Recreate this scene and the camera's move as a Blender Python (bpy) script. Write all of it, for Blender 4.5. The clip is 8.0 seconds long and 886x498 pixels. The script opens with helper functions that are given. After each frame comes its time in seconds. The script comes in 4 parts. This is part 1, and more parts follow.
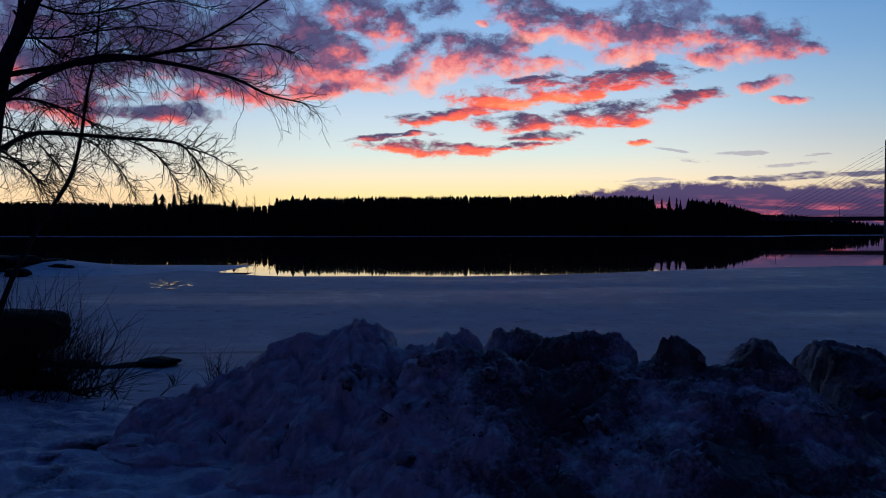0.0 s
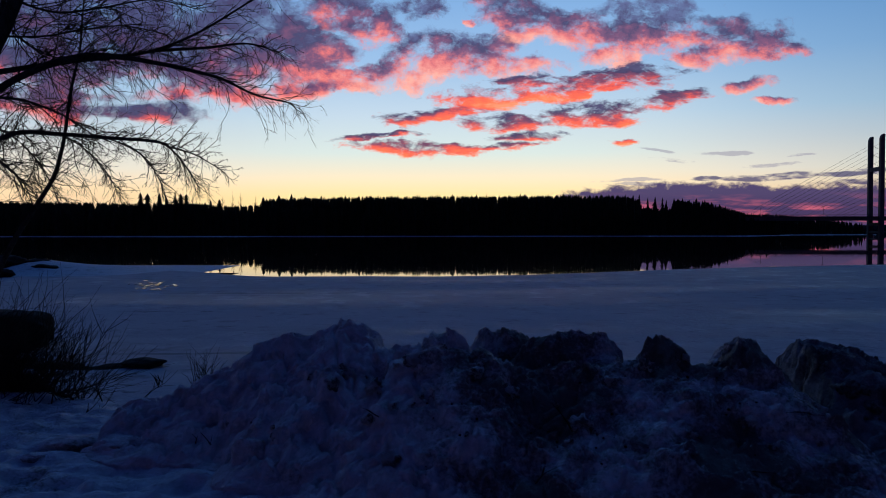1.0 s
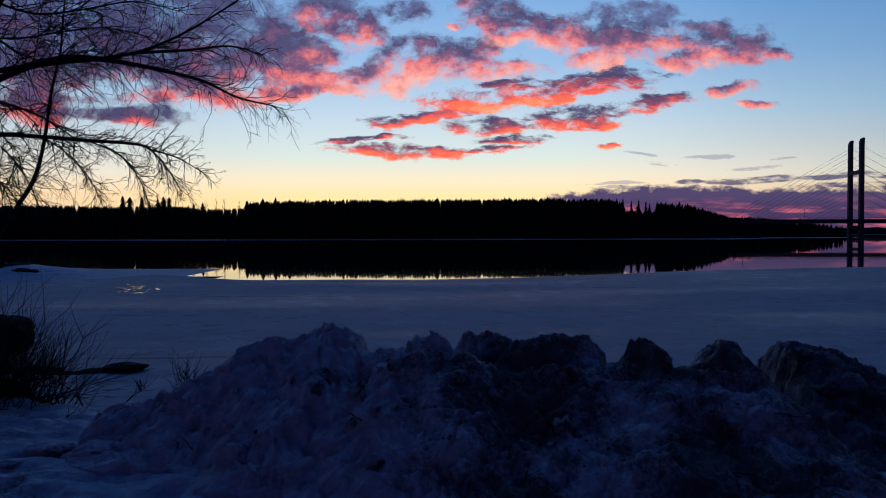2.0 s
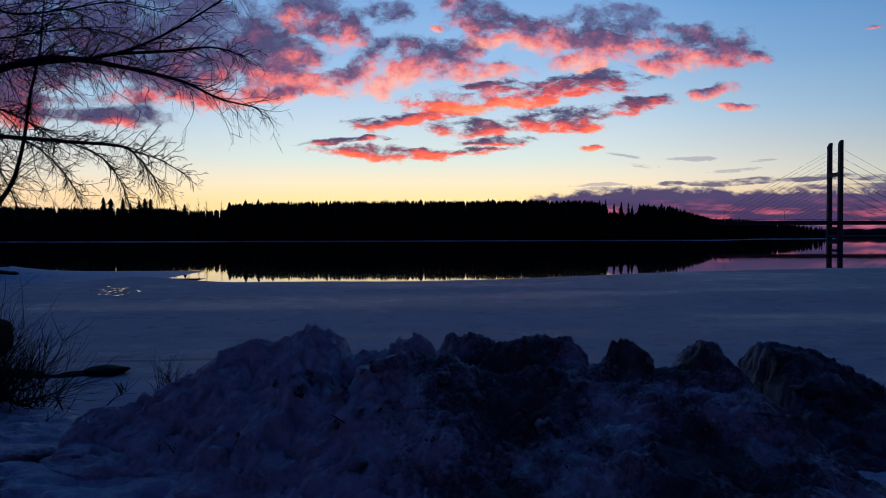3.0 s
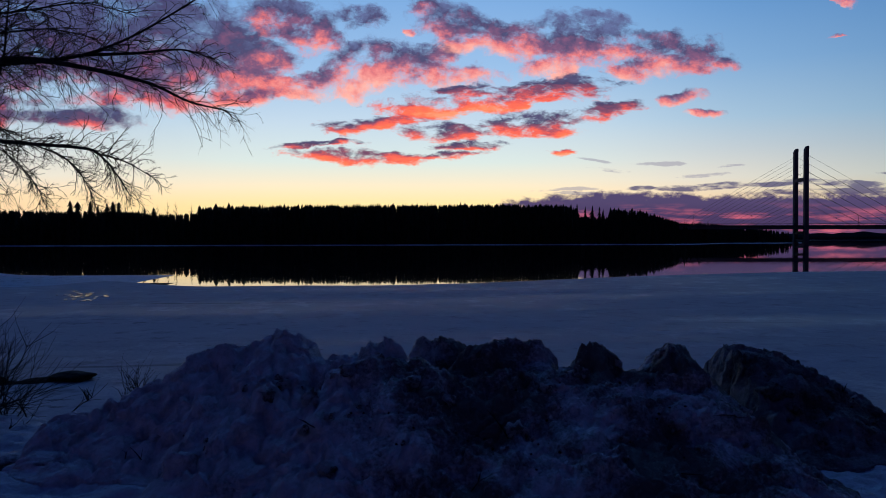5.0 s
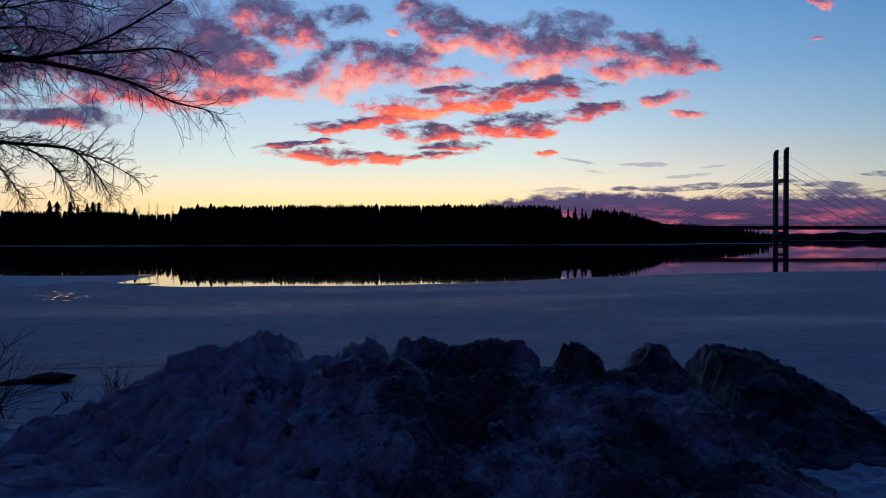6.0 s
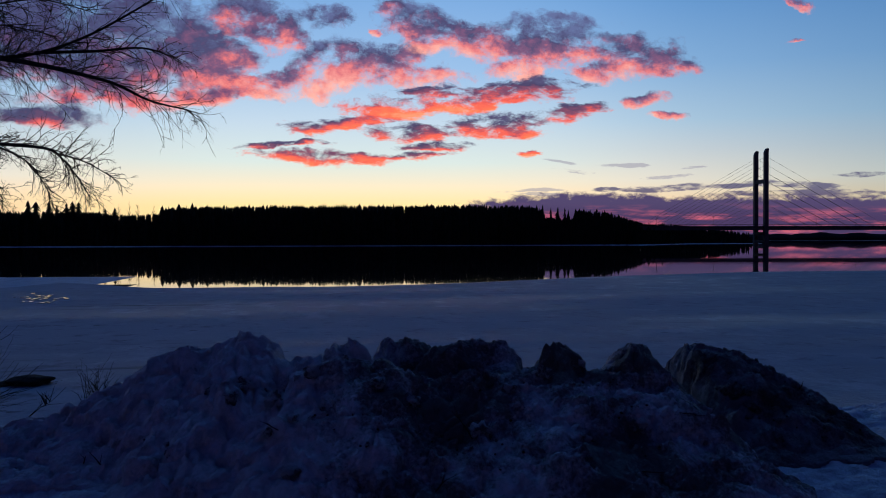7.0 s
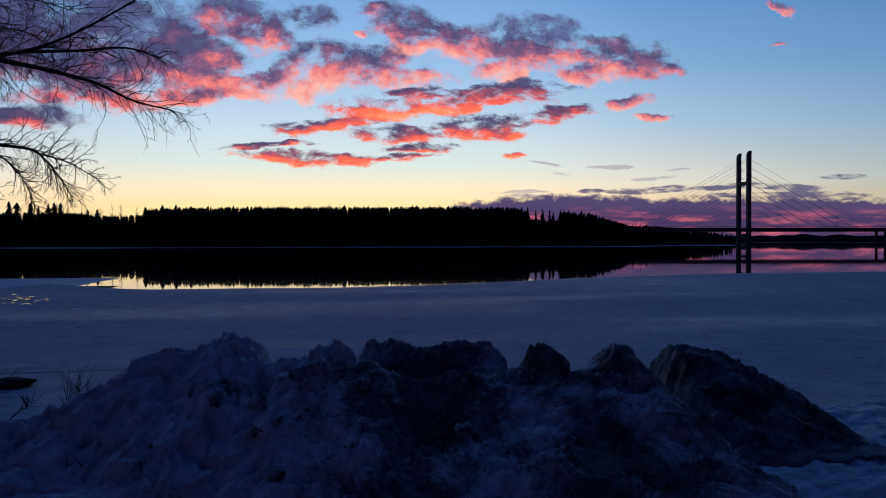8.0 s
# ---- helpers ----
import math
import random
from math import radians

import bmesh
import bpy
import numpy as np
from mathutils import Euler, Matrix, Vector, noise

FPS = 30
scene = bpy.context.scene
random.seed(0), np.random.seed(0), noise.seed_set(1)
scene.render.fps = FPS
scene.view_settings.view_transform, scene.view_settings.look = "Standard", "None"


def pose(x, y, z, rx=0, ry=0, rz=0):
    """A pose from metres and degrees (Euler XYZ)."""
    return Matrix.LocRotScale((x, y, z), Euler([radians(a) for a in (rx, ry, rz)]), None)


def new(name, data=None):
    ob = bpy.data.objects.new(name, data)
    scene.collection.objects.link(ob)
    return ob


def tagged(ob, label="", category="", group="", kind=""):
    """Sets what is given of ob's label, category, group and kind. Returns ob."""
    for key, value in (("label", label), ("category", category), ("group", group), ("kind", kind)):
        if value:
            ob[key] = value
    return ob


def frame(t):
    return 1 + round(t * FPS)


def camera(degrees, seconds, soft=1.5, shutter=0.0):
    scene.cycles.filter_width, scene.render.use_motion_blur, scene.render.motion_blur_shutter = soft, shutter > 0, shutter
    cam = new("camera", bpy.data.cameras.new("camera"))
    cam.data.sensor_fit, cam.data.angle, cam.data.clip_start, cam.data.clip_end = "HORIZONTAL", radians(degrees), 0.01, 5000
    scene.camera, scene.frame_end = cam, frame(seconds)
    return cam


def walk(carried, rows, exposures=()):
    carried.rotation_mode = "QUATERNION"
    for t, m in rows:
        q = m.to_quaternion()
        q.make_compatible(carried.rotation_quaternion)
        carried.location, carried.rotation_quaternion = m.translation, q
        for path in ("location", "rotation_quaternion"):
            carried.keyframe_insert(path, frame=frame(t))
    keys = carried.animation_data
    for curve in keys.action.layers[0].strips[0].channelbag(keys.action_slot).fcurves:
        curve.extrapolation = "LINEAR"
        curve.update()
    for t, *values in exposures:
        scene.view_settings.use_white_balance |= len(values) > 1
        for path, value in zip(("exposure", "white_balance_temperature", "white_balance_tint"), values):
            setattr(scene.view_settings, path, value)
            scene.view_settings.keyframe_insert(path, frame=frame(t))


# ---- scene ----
# ---- camera and its walk ----
cam = camera(59.31, 8.0, soft=0.95)
EYE = 1.7
ROWS = [  # seconds, x, y, rise, yaw, pitch, roll
    (0.0, 0.000, 0.000, 0.000, 0.000, -1.457, 0.000),
    (0.5, 0.004, -0.013, 0.003, -0.523, -1.513, 0.005),
    (1.0, 0.007, -0.005, 0.002, -0.963, -1.464, -0.020),
    (1.5, 0.012, -0.002, 0.001, -1.483, -1.319, -0.048),
    (3.0, 0.022, -0.015, 0.005, -3.295, -1.121, -0.099),
    (3.5, 0.023, -0.016, 0.005, -3.782, -0.990, -0.108),
    (4.0, 0.026, -0.017, 0.003, -4.269, -0.903, -0.106),
    (4.5, 0.031, -0.023, 0.004, -4.760, -0.852, -0.093),
    (6.0, 0.042, -0.031, 0.006, -6.550, -0.814, -0.044),
    (6.5, 0.047, -0.032, 0.006, -7.136, -0.814, -0.076),
    (7.0, 0.049, -0.037, 0.008, -7.795, -0.773, -0.090),
    (7.5, 0.049, -0.041, 0.007, -8.342, -0.710, -0.056),
    (8.0, 0.049, -0.048, 0.006, -8.883, -0.674, -0.037),
]
walk(cam, [(t, pose(x, y, EYE + z, 90 + pitch, 0, yaw) @ pose(0, 0, 0, 0, 0, roll)) for t, x, y, z, yaw, pitch, roll in ROWS])

ICE_Z = -1.10
WATER_Z = -1.46


# ---- node helpers ----
def lin(r, g, b):
    """Linear colour from an everyday 0 to 255 triple."""
    return tuple((c / 255 / 12.92 if c / 255 <= 0.04045 else ((c / 255 + 0.055) / 1.055) ** 2.4) for c in (r, g, b)) + (1.0,)


class Nodes:
    """Short hand for wiring a node tree."""

    def __init__(self, tree):
        self.tree = tree

    def add(self, kind, **settings):
        node = self.tree.nodes.new(kind)
        for key, value in settings.items():
            setattr(node, key, value)
        return node

    def put(self, socket, value):
        if isinstance(value, bpy.types.NodeSocket):
            self.tree.links.new(value, socket)
        else:
            socket.default_value = value

    def math(self, op, a, b=0.0, c=0.0, clamp=False):
        n = self.add("ShaderNodeMath", operation=op, use_clamp=clamp)
        for i, v in enumerate((a, b, c)):
            self.put(n.inputs[i], v)
        return n.outputs[0]

    def vec(self, op, a, b=(0, 0, 0), scale=1.0):
        n = self.add("ShaderNodeVectorMath", operation=op)
        self.put(n.inputs[0], a)
        self.put(n.inputs[1], b)
        if op == "SCALE":
            self.put(n.inputs["Scale"], scale)
        return n.outputs["Value"] if op in ("LENGTH", "DOT_PRODUCT") else n.outputs["Vector"]

    def step(self, value, lo, hi, to_lo=0.0, to_hi=1.0):
        n = self.add("ShaderNodeMapRange", interpolation_type="SMOOTHSTEP")
        for i, v in enumerate((value, lo, hi, to_lo, to_hi)):
            self.put(n.inputs[i], v)
        return n.outputs[0]

    def mix(self, fac, a, b, blend="MIX"):
        n = self.add("ShaderNodeMix", data_type="RGBA", blend_type=blend)
        for i, v in ((0, fac), (6, a), (7, b)):
            self.put(n.inputs[i], v)
        return n.outputs[2]

    def ramp(self, fac, stops):
        n = self.add("ShaderNodeValToRGB")
        ramp = n.color_ramp
        while len(ramp.elements) < len(stops):
            ramp.elements.new(0.5)
        for e, (p, c) in zip(ramp.elements, stops):
            e.position, e.color = p, c
        self.put(n.inputs[0], fac)
        return n.outputs[0]

    def noise(self, vector, scale, detail=4.0, rough=0.55, distortion=0.0):
        n = self.add("ShaderNodeTexNoise")
        if vector is not None:
            self.put(n.inputs["Vector"], vector)
        for key, v in (("Scale", scale), ("Detail", detail), ("Roughness", rough), ("Distortion", distortion)):
            self.put(n.inputs[key], v)
        return n


# ---- the dusk sky ----
# cloud banks: where each puff lies (right and up, for a distance of 1 ahead), its half width and half height, its slope in degrees,
# and how far the sunset reaches its underside
HIGH_WEST = [
    (-0.385, 0.271, 0.240, 0.0581, -4, -0.45),
    (-0.219, 0.241, 0.094, 0.0305, -12, -0.4),
    (-0.136, 0.234, 0.044, 0.0189, -10, 0.05),
    (-0.479, 0.214, 0.116, 0.0363, 0, 0.1),
    (-0.292, 0.208, 0.109, 0.0276, -3, -0.15),
    (-0.494, 0.169, 0.094, 0.0232, 0, 0.5),
    (-0.386, 0.152, 0.094, 0.0123, -2, 0),
    (-0.278, 0.178, 0.087, 0.0189, 2, 0.55),
    (-0.162, 0.205, 0.051, 0.0218, 0, 0.25),
    (-0.171, 0.181, 0.058, 0.0109, 0, 0.8),
    (-0.115, 0.184, 0.036, 0.0058, -3, 0.1),
    (-0.609, 0.249, 0.102, 0.0508, 0, 0),
    (-0.625, 0.163, 0.087, 0.0290, 0, 0.3),
    (-0.165, 0.264, 0.044, 0.0189, 0, -0.9),
]
HIGH_MIDDLE = [
    (-0.097, 0.272, 0.060, 0.0261, -14, -0.2),
    (-0.133, 0.284, 0.025, 0.0102, 0, 0.6),
    (-0.066, 0.249, 0.033, 0.0102, -14, 0.4),
    (-0.017, 0.224, 0.033, 0.0203, 5, 0),
    (0.033, 0.234, 0.040, 0.0203, 0, -0.35),
    (0.084, 0.241, 0.031, 0.0145, -5, -0.1),
    (0.055, 0.212, 0.087, 0.0189, 2, 0.45),
    (-0.032, 0.199, 0.084, 0.0167, 4, 0.85),
    (-0.097, 0.192, 0.044, 0.0131, 0, 0.6),
    (-0.068, 0.201, 0.023, 0.0131, 0, -0.2),
    (-0.119, 0.184, 0.033, 0.0065, 0, 0.1),
    (0.127, 0.215, 0.040, 0.0087, 0, 0.9),
    (0.048, 0.267, 0.007, 0.0051, 0, 1),
    (-0.010, 0.284, 0.033, 0.0160, 0, -0.9),
    (0.629, 0.320, 0.019, 0.0052, -15, 0.5),
    (0.628, 0.278, 0.013, 0.0032, 8, 0.7),
]
HIGH_EAST = [
    (0.105, 0.278, 0.049, 0.0218, -8, -0.4),
    (0.073, 0.290, 0.018, 0.0073, 0, 0.6),
    (0.177, 0.260, 0.064, 0.0218, -4, 0.25),
    (0.127, 0.254, 0.040, 0.0116, 0, 0.6),
    (0.285, 0.280, 0.057, 0.0189, 0, -1),
    (0.257, 0.251, 0.040, 0.0203, 0, -0.3),
    (0.250, 0.227, 0.054, 0.0123, 5, 0.85),
    (0.282, 0.239, 0.044, 0.0182, -5, 0.35),
    (0.328, 0.248, 0.022, 0.0145, 0, 0.6),
    (0.405, 0.242, 0.064, 0.0247, -6, -0.15),
    (0.354, 0.222, 0.038, 0.0145, 10, 0.65),
    (0.453, 0.234, 0.036, 0.0094, -6, 0.15),
    (0.372, 0.267, 0.035, 0.0058, -3, -0.3),
    (0.405, 0.183, 0.029, 0.0080, 8, 0.3),
    (0.437, 0.163, 0.022, 0.0044, 0, 0.8),
]
MID_STREAKS = [
    (0.243, 0.196, 0.065, 0.0160, 6, -0.25),
    (0.171, 0.181, 0.069, 0.0138, 5, 0.45),
    (0.084, 0.169, 0.069, 0.0116, 4, 0.7),
    (0.113, 0.191, 0.036, 0.0051, 10, -0.4),
    (0.207, 0.153, 0.060, 0.0131, 2, -0.3),
    (0.229, 0.139, 0.040, 0.0051, 3, 0.5),
    (0.314, 0.167, 0.035, 0.0109, 8, -0.05),
    (-0.003, 0.145, 0.054, 0.0102, 8, -0.1),
    (-0.035, 0.137, 0.036, 0.0065, 4, 0),
    (0.091, 0.138, 0.054, 0.0116, -3, 0),
    (0.040, 0.152, 0.044, 0.0065, 5, 0.3),
    (0.127, 0.120, 0.054, 0.0051, 4, -0.3),
    (-0.068, 0.117, 0.045, 0.0029, 3, -0.4),
    (-0.017, 0.103, 0.076, 0.0073, -2, 0.35),
    (0.098, 0.107, 0.040, 0.0044, 4, 0.2),
    (0.253, 0.115, 0.015, 0.0029, 4, 0.8),
]
LOW_BANK = [
    (0.622, 0.012, 0.465, 0.044, 0),
    (0.331, 0.017, 0.196, 0.039, 0),
]
LOW_STREAKS = [
    (0.443, 0.068, 0.062, 0.0044, 3),
    (0.358, 0.065, 0.017, 0.0029, 2),
    (0.519, 0.070, 0.065, 0.0029, 2),
    (0.639, 0.073, 0.062, 0.0051, -2),
    (0.727, 0.088, 0.033, 0.0036, 2),
    (0.723, 0.060, 0.044, 0.0051, 2),
    (0.602, 0.061, 0.080, 0.0036, 0),
    (0.673, 0.065, 0.044, 0.0029, 2),
]
THIN_WISPS = [
    (0.316, 0.089, 0.031, 0.0025, -4),
    (0.395, 0.100, 0.033, 0.0022, 2),
    (0.446, 0.083, 0.033, 0.0025, 2),
    (0.479, 0.096, 0.017, 0.0022, 2),
    (0.287, 0.104, 0.029, 0.0018, -8),
    (0.251, 0.061, 0.044, 0.0018, 2),
    (0.302, 0.055, 0.058, 0.0018, -1),
]

world = bpy.data.worlds.new("dusk")
scene.world = world
world.use_nodes = True
world.node_tree.nodes.clear()


def cloud_group(name, puffs, grain, stretch, ragged, warp, cap=0.6):
    """A node group that tells how thick a bank of clouds is at a place of the sky, and how far its undersides catch the sunset."""
    tree = bpy.data.node_groups.new(name, "ShaderNodeTree")
    tree.interface.new_socket("Place", in_out="INPUT", socket_type="NodeSocketVector")
    tree.interface.new_socket("Thickness", in_out="OUTPUT", socket_type="NodeSocketFloat")
    tree.interface.new_socket("Lit", in_out="OUTPUT", socket_type="NodeSocketFloat")
    n = Nodes(tree)
    place = n.add("NodeGroupInput").outputs[0]
    swirl = n.noise(n.vec("MULTIPLY", place, (stretch, 1, 1)), 18.0, 6.0, 0.62)
    bent = n.vec("ADD", place, n.vec("SCALE", n.vec("SUBTRACT", swirl.outputs["Color"], (0.5, 0.5, 0.5)), scale=warp))
    best, weight, light = -3.0, 0.0001, 0.0
    for x, y, rx, ry, slope, *tone in puffs:
        m = n.add("ShaderNodeMapping", vector_type="TEXTURE")
        # each puff waits for the one before it, so that few values are held at once
        n.put(m.inputs["Vector"], n.vec("SCALE", bent, scale=n.math("MULTIPLY_ADD", n.math("ADD", best, light), 1e-9, 1.0)))
        m.inputs["Location"].default_value = (x, y, 0)
        m.inputs["Rotation"].default_value = (0, 0, radians(slope))
        m.inputs["Scale"].default_value = (rx, ry, 1)
        inside = n.math("SUBTRACT", 1.0, n.vec("LENGTH", n.vec("MULTIPLY", m.outputs[0], (1, 1, 0))))
        best = n.math("SMOOTH_MAX", best, inside, 0.3)
        if tone:
            parts = n.add("ShaderNodeSeparateXYZ")
            n.put(parts.inputs[0], m.outputs[0])
            share = n.math("POWER", n.math("MAXIMUM", n.math("ADD", inside, 0.5), 0.0), 2.0)
            weight = n.math("ADD", weight, share)
            light = n.math("MULTIPLY_ADD", share, n.math("MULTIPLY_ADD", parts.outputs[1], -0.75, tone[0]), light)
    tuft = n.noise(n.vec("MULTIPLY", bent, (stretch, 1, 1)), grain, 10.0, 0.66)
    rag = n.math("MULTIPLY", n.math("SUBTRACT", tuft.outputs[0], 0.5), ragged)
    body = n.math("MAXIMUM", n.math("MINIMUM", n.math("MULTIPLY_ADD", best, 1.7, 0.22), cap), -1.6)
    ends = n.add("NodeGroupOutput")
    n.put(ends.inputs[0], n.math("ADD", body, rag))
    n.put(ends.inputs[1], n.math("DIVIDE", light, weight))
    return tree


def build_sky():
    n = Nodes(world.node_tree)
    ray = n.add("ShaderNodeTexCoord").outputs["Generated"]
    split = n.add("ShaderNodeSeparateXYZ")
    n.put(split.inputs[0], ray)
    x, y, z = split.outputs
    ahead = n.math("MAXIMUM", y, 0.08)
    u, v = n.math("DIVIDE", x, ahead), n.math("DIVIDE", z, ahead)
    join = n.add("ShaderNodeCombineXYZ")
    n.put(join.inputs[0], u)
    n.put(join.inputs[1], v)
    place = join.outputs[0]
    # clear sky: yellow over the sunset, pale above, blue higher up
    up = n.math("MULTIPLY", n.math("MAXIMUM", z, 0.0), 2.5, clamp=True)
    glow = n.ramp(up, [(0.0, lin(255, 214, 132)), (0.10, lin(255, 226, 158)), (0.155, lin(250, 230, 192)), (0.24, lin(214, 227, 222)),
                       (0.36, lin(192, 212, 228)), (0.52, lin(152, 188, 226)), (0.72, lin(124, 168, 218)), (1.0, lin(70, 125, 195))])
    side = n.ramp(up, [(0.0, lin(242, 196, 146)), (0.12, lin(246, 216, 176)), (0.18, lin(230, 222, 206)), (0.27, lin(200, 208, 212)),
                       (0.36, lin(170, 197, 218)), (0.52, lin(134, 174, 214)), (0.72, lin(100, 150, 204)), (1.0, lin(60, 112, 182))])
    off = n.math("ABSOLUTE", n.math("SUBTRACT", u, 0.02))
    clear = n.mix(n.step(off, 0.1, 0.5), glow, side)
    shade = n.add("ShaderNodeCombineColor")
    for k, least in enumerate((0.56, 0.67, 0.76)):
        n.put(shade.inputs[k], n.step(u, 0.25, 0.9, 1.0, least))
    clear = n.mix(1.0, clear, shade.outputs[0], "MULTIPLY")

    def bank(tree):
        here = n.add("ShaderNodeGroup", node_tree=tree)
        n.put(here.inputs[0], place)
        return here.outputs

    front = n.step(y, 0.25, 0.5)
    sky = clear
    # thin grey wisps
    thick, _ = bank(cloud_group("wisps", THIN_WISPS, 55.0, 0.25, 7.0, 0.022))
    sky = n.mix(n.math("MULTIPLY", n.step(thick, -0.1, 0.9), 0.6), sky, lin(150, 146, 164))
    # the low purple bank, and grey streaks over it
    thick, _ = bank(cloud_group("low_bank", LOW_BANK, 80.0, 0.6, 1.3, 0.008, 1.5))
    streak = n.noise(n.vec("MULTIPLY", place, (0.14, 1, 1)), 60.0, 6.0, 0.65)
    colour = n.mix(n.step(streak.outputs[0], 0.47, 0.68), lin(72, 58, 95), lin(204, 100, 120))
    colour = n.mix(n.step(v, 0.026, 0.05), colour, lin(80, 69, 106))
    sky = n.mix(n.step(thick, -0.05, 0.35), sky, colour)
    thick, _ = bank(cloud_group("low_streaks", LOW_STREAKS, 70.0, 0.25, 4.2, 0.014, 0.4))
    sky = n.mix(n.math("MULTIPLY", n.step(thick, -0.2, 0.6), 0.92), sky, n.mix(n.step(v, 0.05, 0.075), lin(84, 74, 108), lin(92, 90, 122)))
    # high puffs, lit pink from below
    mottle = n.math("MULTIPLY", n.math("SUBTRACT", n.noise(n.vec("MULTIPLY", place, (0.75, 1, 1)), 32.0, 8.0, 0.68).outputs[0], 0.5), 4.0)
    for tree in (cloud_group("high_west", HIGH_WEST, 30.0, 0.6, 4.4, 0.05, 0.85), cloud_group("high_middle", HIGH_MIDDLE, 38.0, 0.7, 4.6, 0.042, 0.65), cloud_group("high_east", HIGH_EAST, 38.0, 0.65, 4.6, 0.042, 0.7)):
        thick, lit = bank(tree)
        level = n.math("MULTIPLY_ADD", n.math("ADD", lit, mottle), 0.36, n.step(u, -0.4, -0.1, 0.34, 0.47))
        west = n.ramp(level, [(0.0, lin(78, 82, 122)), (0.3, lin(64, 58, 96)), (0.52, lin(100, 64, 98)), (0.7, lin(222, 88, 88)), (1.0, lin(255, 138, 124))])
        east = n.ramp(level, [(0.0, lin(96, 106, 150)), (0.26, lin(72, 66, 104)), (0.48, lin(130, 84, 118)), (0.68, lin(228, 120, 122)), (1.0, lin(255, 176, 160))])
        sky = n.mix(n.math("MULTIPLY", n.step(thick, -0.3, 0.9), 0.96), sky, n.mix(n.step(u, -0.35, -0.05), west, east))
    # nearer streaks, burning orange underneath
    thick, lit = bank(cloud_group("mid_streaks", MID_STREAKS, 54.0, 0.4, 6.4, 0.036, 0.7))
    fire = n.noise(n.vec("MULTIPLY", place, (0.35, 1, 1)), 55.0, 7.0, 0.62)
    level = n.math("MULTIPLY_ADD", n.math("MULTIPLY_ADD", n.math("SUBTRACT", fire.outputs[0], 0.5), 3.6, lit), 0.36, 0.49)
    colour = n.ramp(level, [(0.0, lin(84, 80, 118)), (0.28, lin(70, 58, 94)), (0.48, lin(136, 70, 96)), (0.64, lin(238, 90, 78)), (0.85, lin(255, 118, 78)), (1.0, lin(255, 150, 108))])
    sky = n.mix(n.math("MULTIPLY", n.step(thick, -0.35, 0.85), 0.97), sky, colour)
    sky = n.mix(front, clear, sky)
    # twilight: night falls away from the sunset
    toward = n.vec("DOT_PRODUCT", ray, (0.05, 0.995, 0.08))
    dusk = n.ramp(n.math("MULTIPLY_ADD", toward, 0.5, 0.5), [(0.0, (0.108, 0.072, 0.168, 1)), (0.28, (0.075, 0.052, 0.13, 1)), (0.5, (0.032, 0.027, 0.077, 1)), (0.72, (0.16, 0.17, 0.32, 1)), (0.86, (1, 1, 1, 1))])
    sky = n.mix(1.0, sky, dusk, "MULTIPLY")
    back = n.add("ShaderNodeBackground")
    n.put(back.inputs[0], sky)
    back.inputs["Strength"].default_value = 1.1
    n.put(n.add("ShaderNodeOutputWorld").inputs[0], back.outputs[0])


build_sky()


# ---- materials ----
def material(name):
    m = bpy.data.materials.new(name)
    m.use_nodes = True
    n = Nodes(m.node_tree)
    b = m.node_tree.nodes["Principled BSDF"]
    where = n.add("ShaderNodeTexCoord").outputs["Object"]
    return m, n, b, where


def bumped(n, b, height, strength, distance):
    k = n.add("ShaderNodeBump")
    n.put(k.inputs["Height"], height)
    k.inputs["Strength"].default_value, k.inputs["Distance"].default_value = strength, distance
    n.put(b.inputs["Normal"], k.outputs[0])


def snow_material(name, clean, dirt, cover, grit=0.5, lean=0.0, relief=0.03):
    """Old spring snow: granular, with grey patches and dirt thrown up by the plough. cover: the noise level past which dirt shows."""
    m, n, b, w = material(name)
    patches = n.noise(w, 1.6, 5.0, 0.6)
    specks = n.noise(w, 34.0, 3.0, 0.6)
    dirty = n.math("ADD", patches.outputs[0], n.math("MULTIPLY", n.math("SUBTRACT", specks.outputs[0], 0.5), grit))
    if lean:  # the plough's dirt lies thickest in the middle
        far = n.add("ShaderNodeSeparateXYZ")
        n.put(far.inputs[0], w)
        dirty = n.math("ADD", dirty, n.math("SUBTRACT", n.step(far.outputs[0], -0.7, 0.7, -lean, lean), n.step(far.outputs[0], 1.9, 2.7, 0.0, lean * 0.4)))
    colour = n.mix(n.step(dirty, cover - 0.1, cover + 0.14), clean, dirt)
    grains = n.noise(w, 9.0, 5.0, 0.65)
    colour = n.mix(n.step(grains.outputs[0], 0.35, 0.7), colour, n.mix(0.4, colour, dirt))
    n.put(b.inputs["Base Color"], colour)
    b.inputs["Roughness"].default_value = 0.7
    b.inputs["Specular IOR Level"].default_value = 0.3
    fine = n.noise(w, 42.0, 6.0, 0.7)
    bumped(n, b, n.math("ADD", fine.outputs[0], grains.outputs[0]), 0.8, relief)
    return m


def plain_material(name, a, c, scale, rough=0.8, bump=0.3, distance=0.02, metal=0.0, gloss=0.08):
    m, n, b, w = material(name)
    t, s = n.noise(w, scale, 6.0, 0.6), n.noise(w, scale * 7, 4.0, 0.6)
    mixed = n.math("MULTIPLY_ADD", s.outputs[0], 0.4, n.math("MULTIPLY", t.outputs[0], 0.6))
    n.put(b.inputs["Base Color"], n.mix(n.step(mixed, 0.35, 0.65), a, c))
    b.inputs["Roughness"].default_value, b.inputs["Metallic"].default_value = rough, metal
    b.inputs["Specular IOR Level"].default_value = gloss
    bumped(n, b, mixed, bump, distance)
    return m


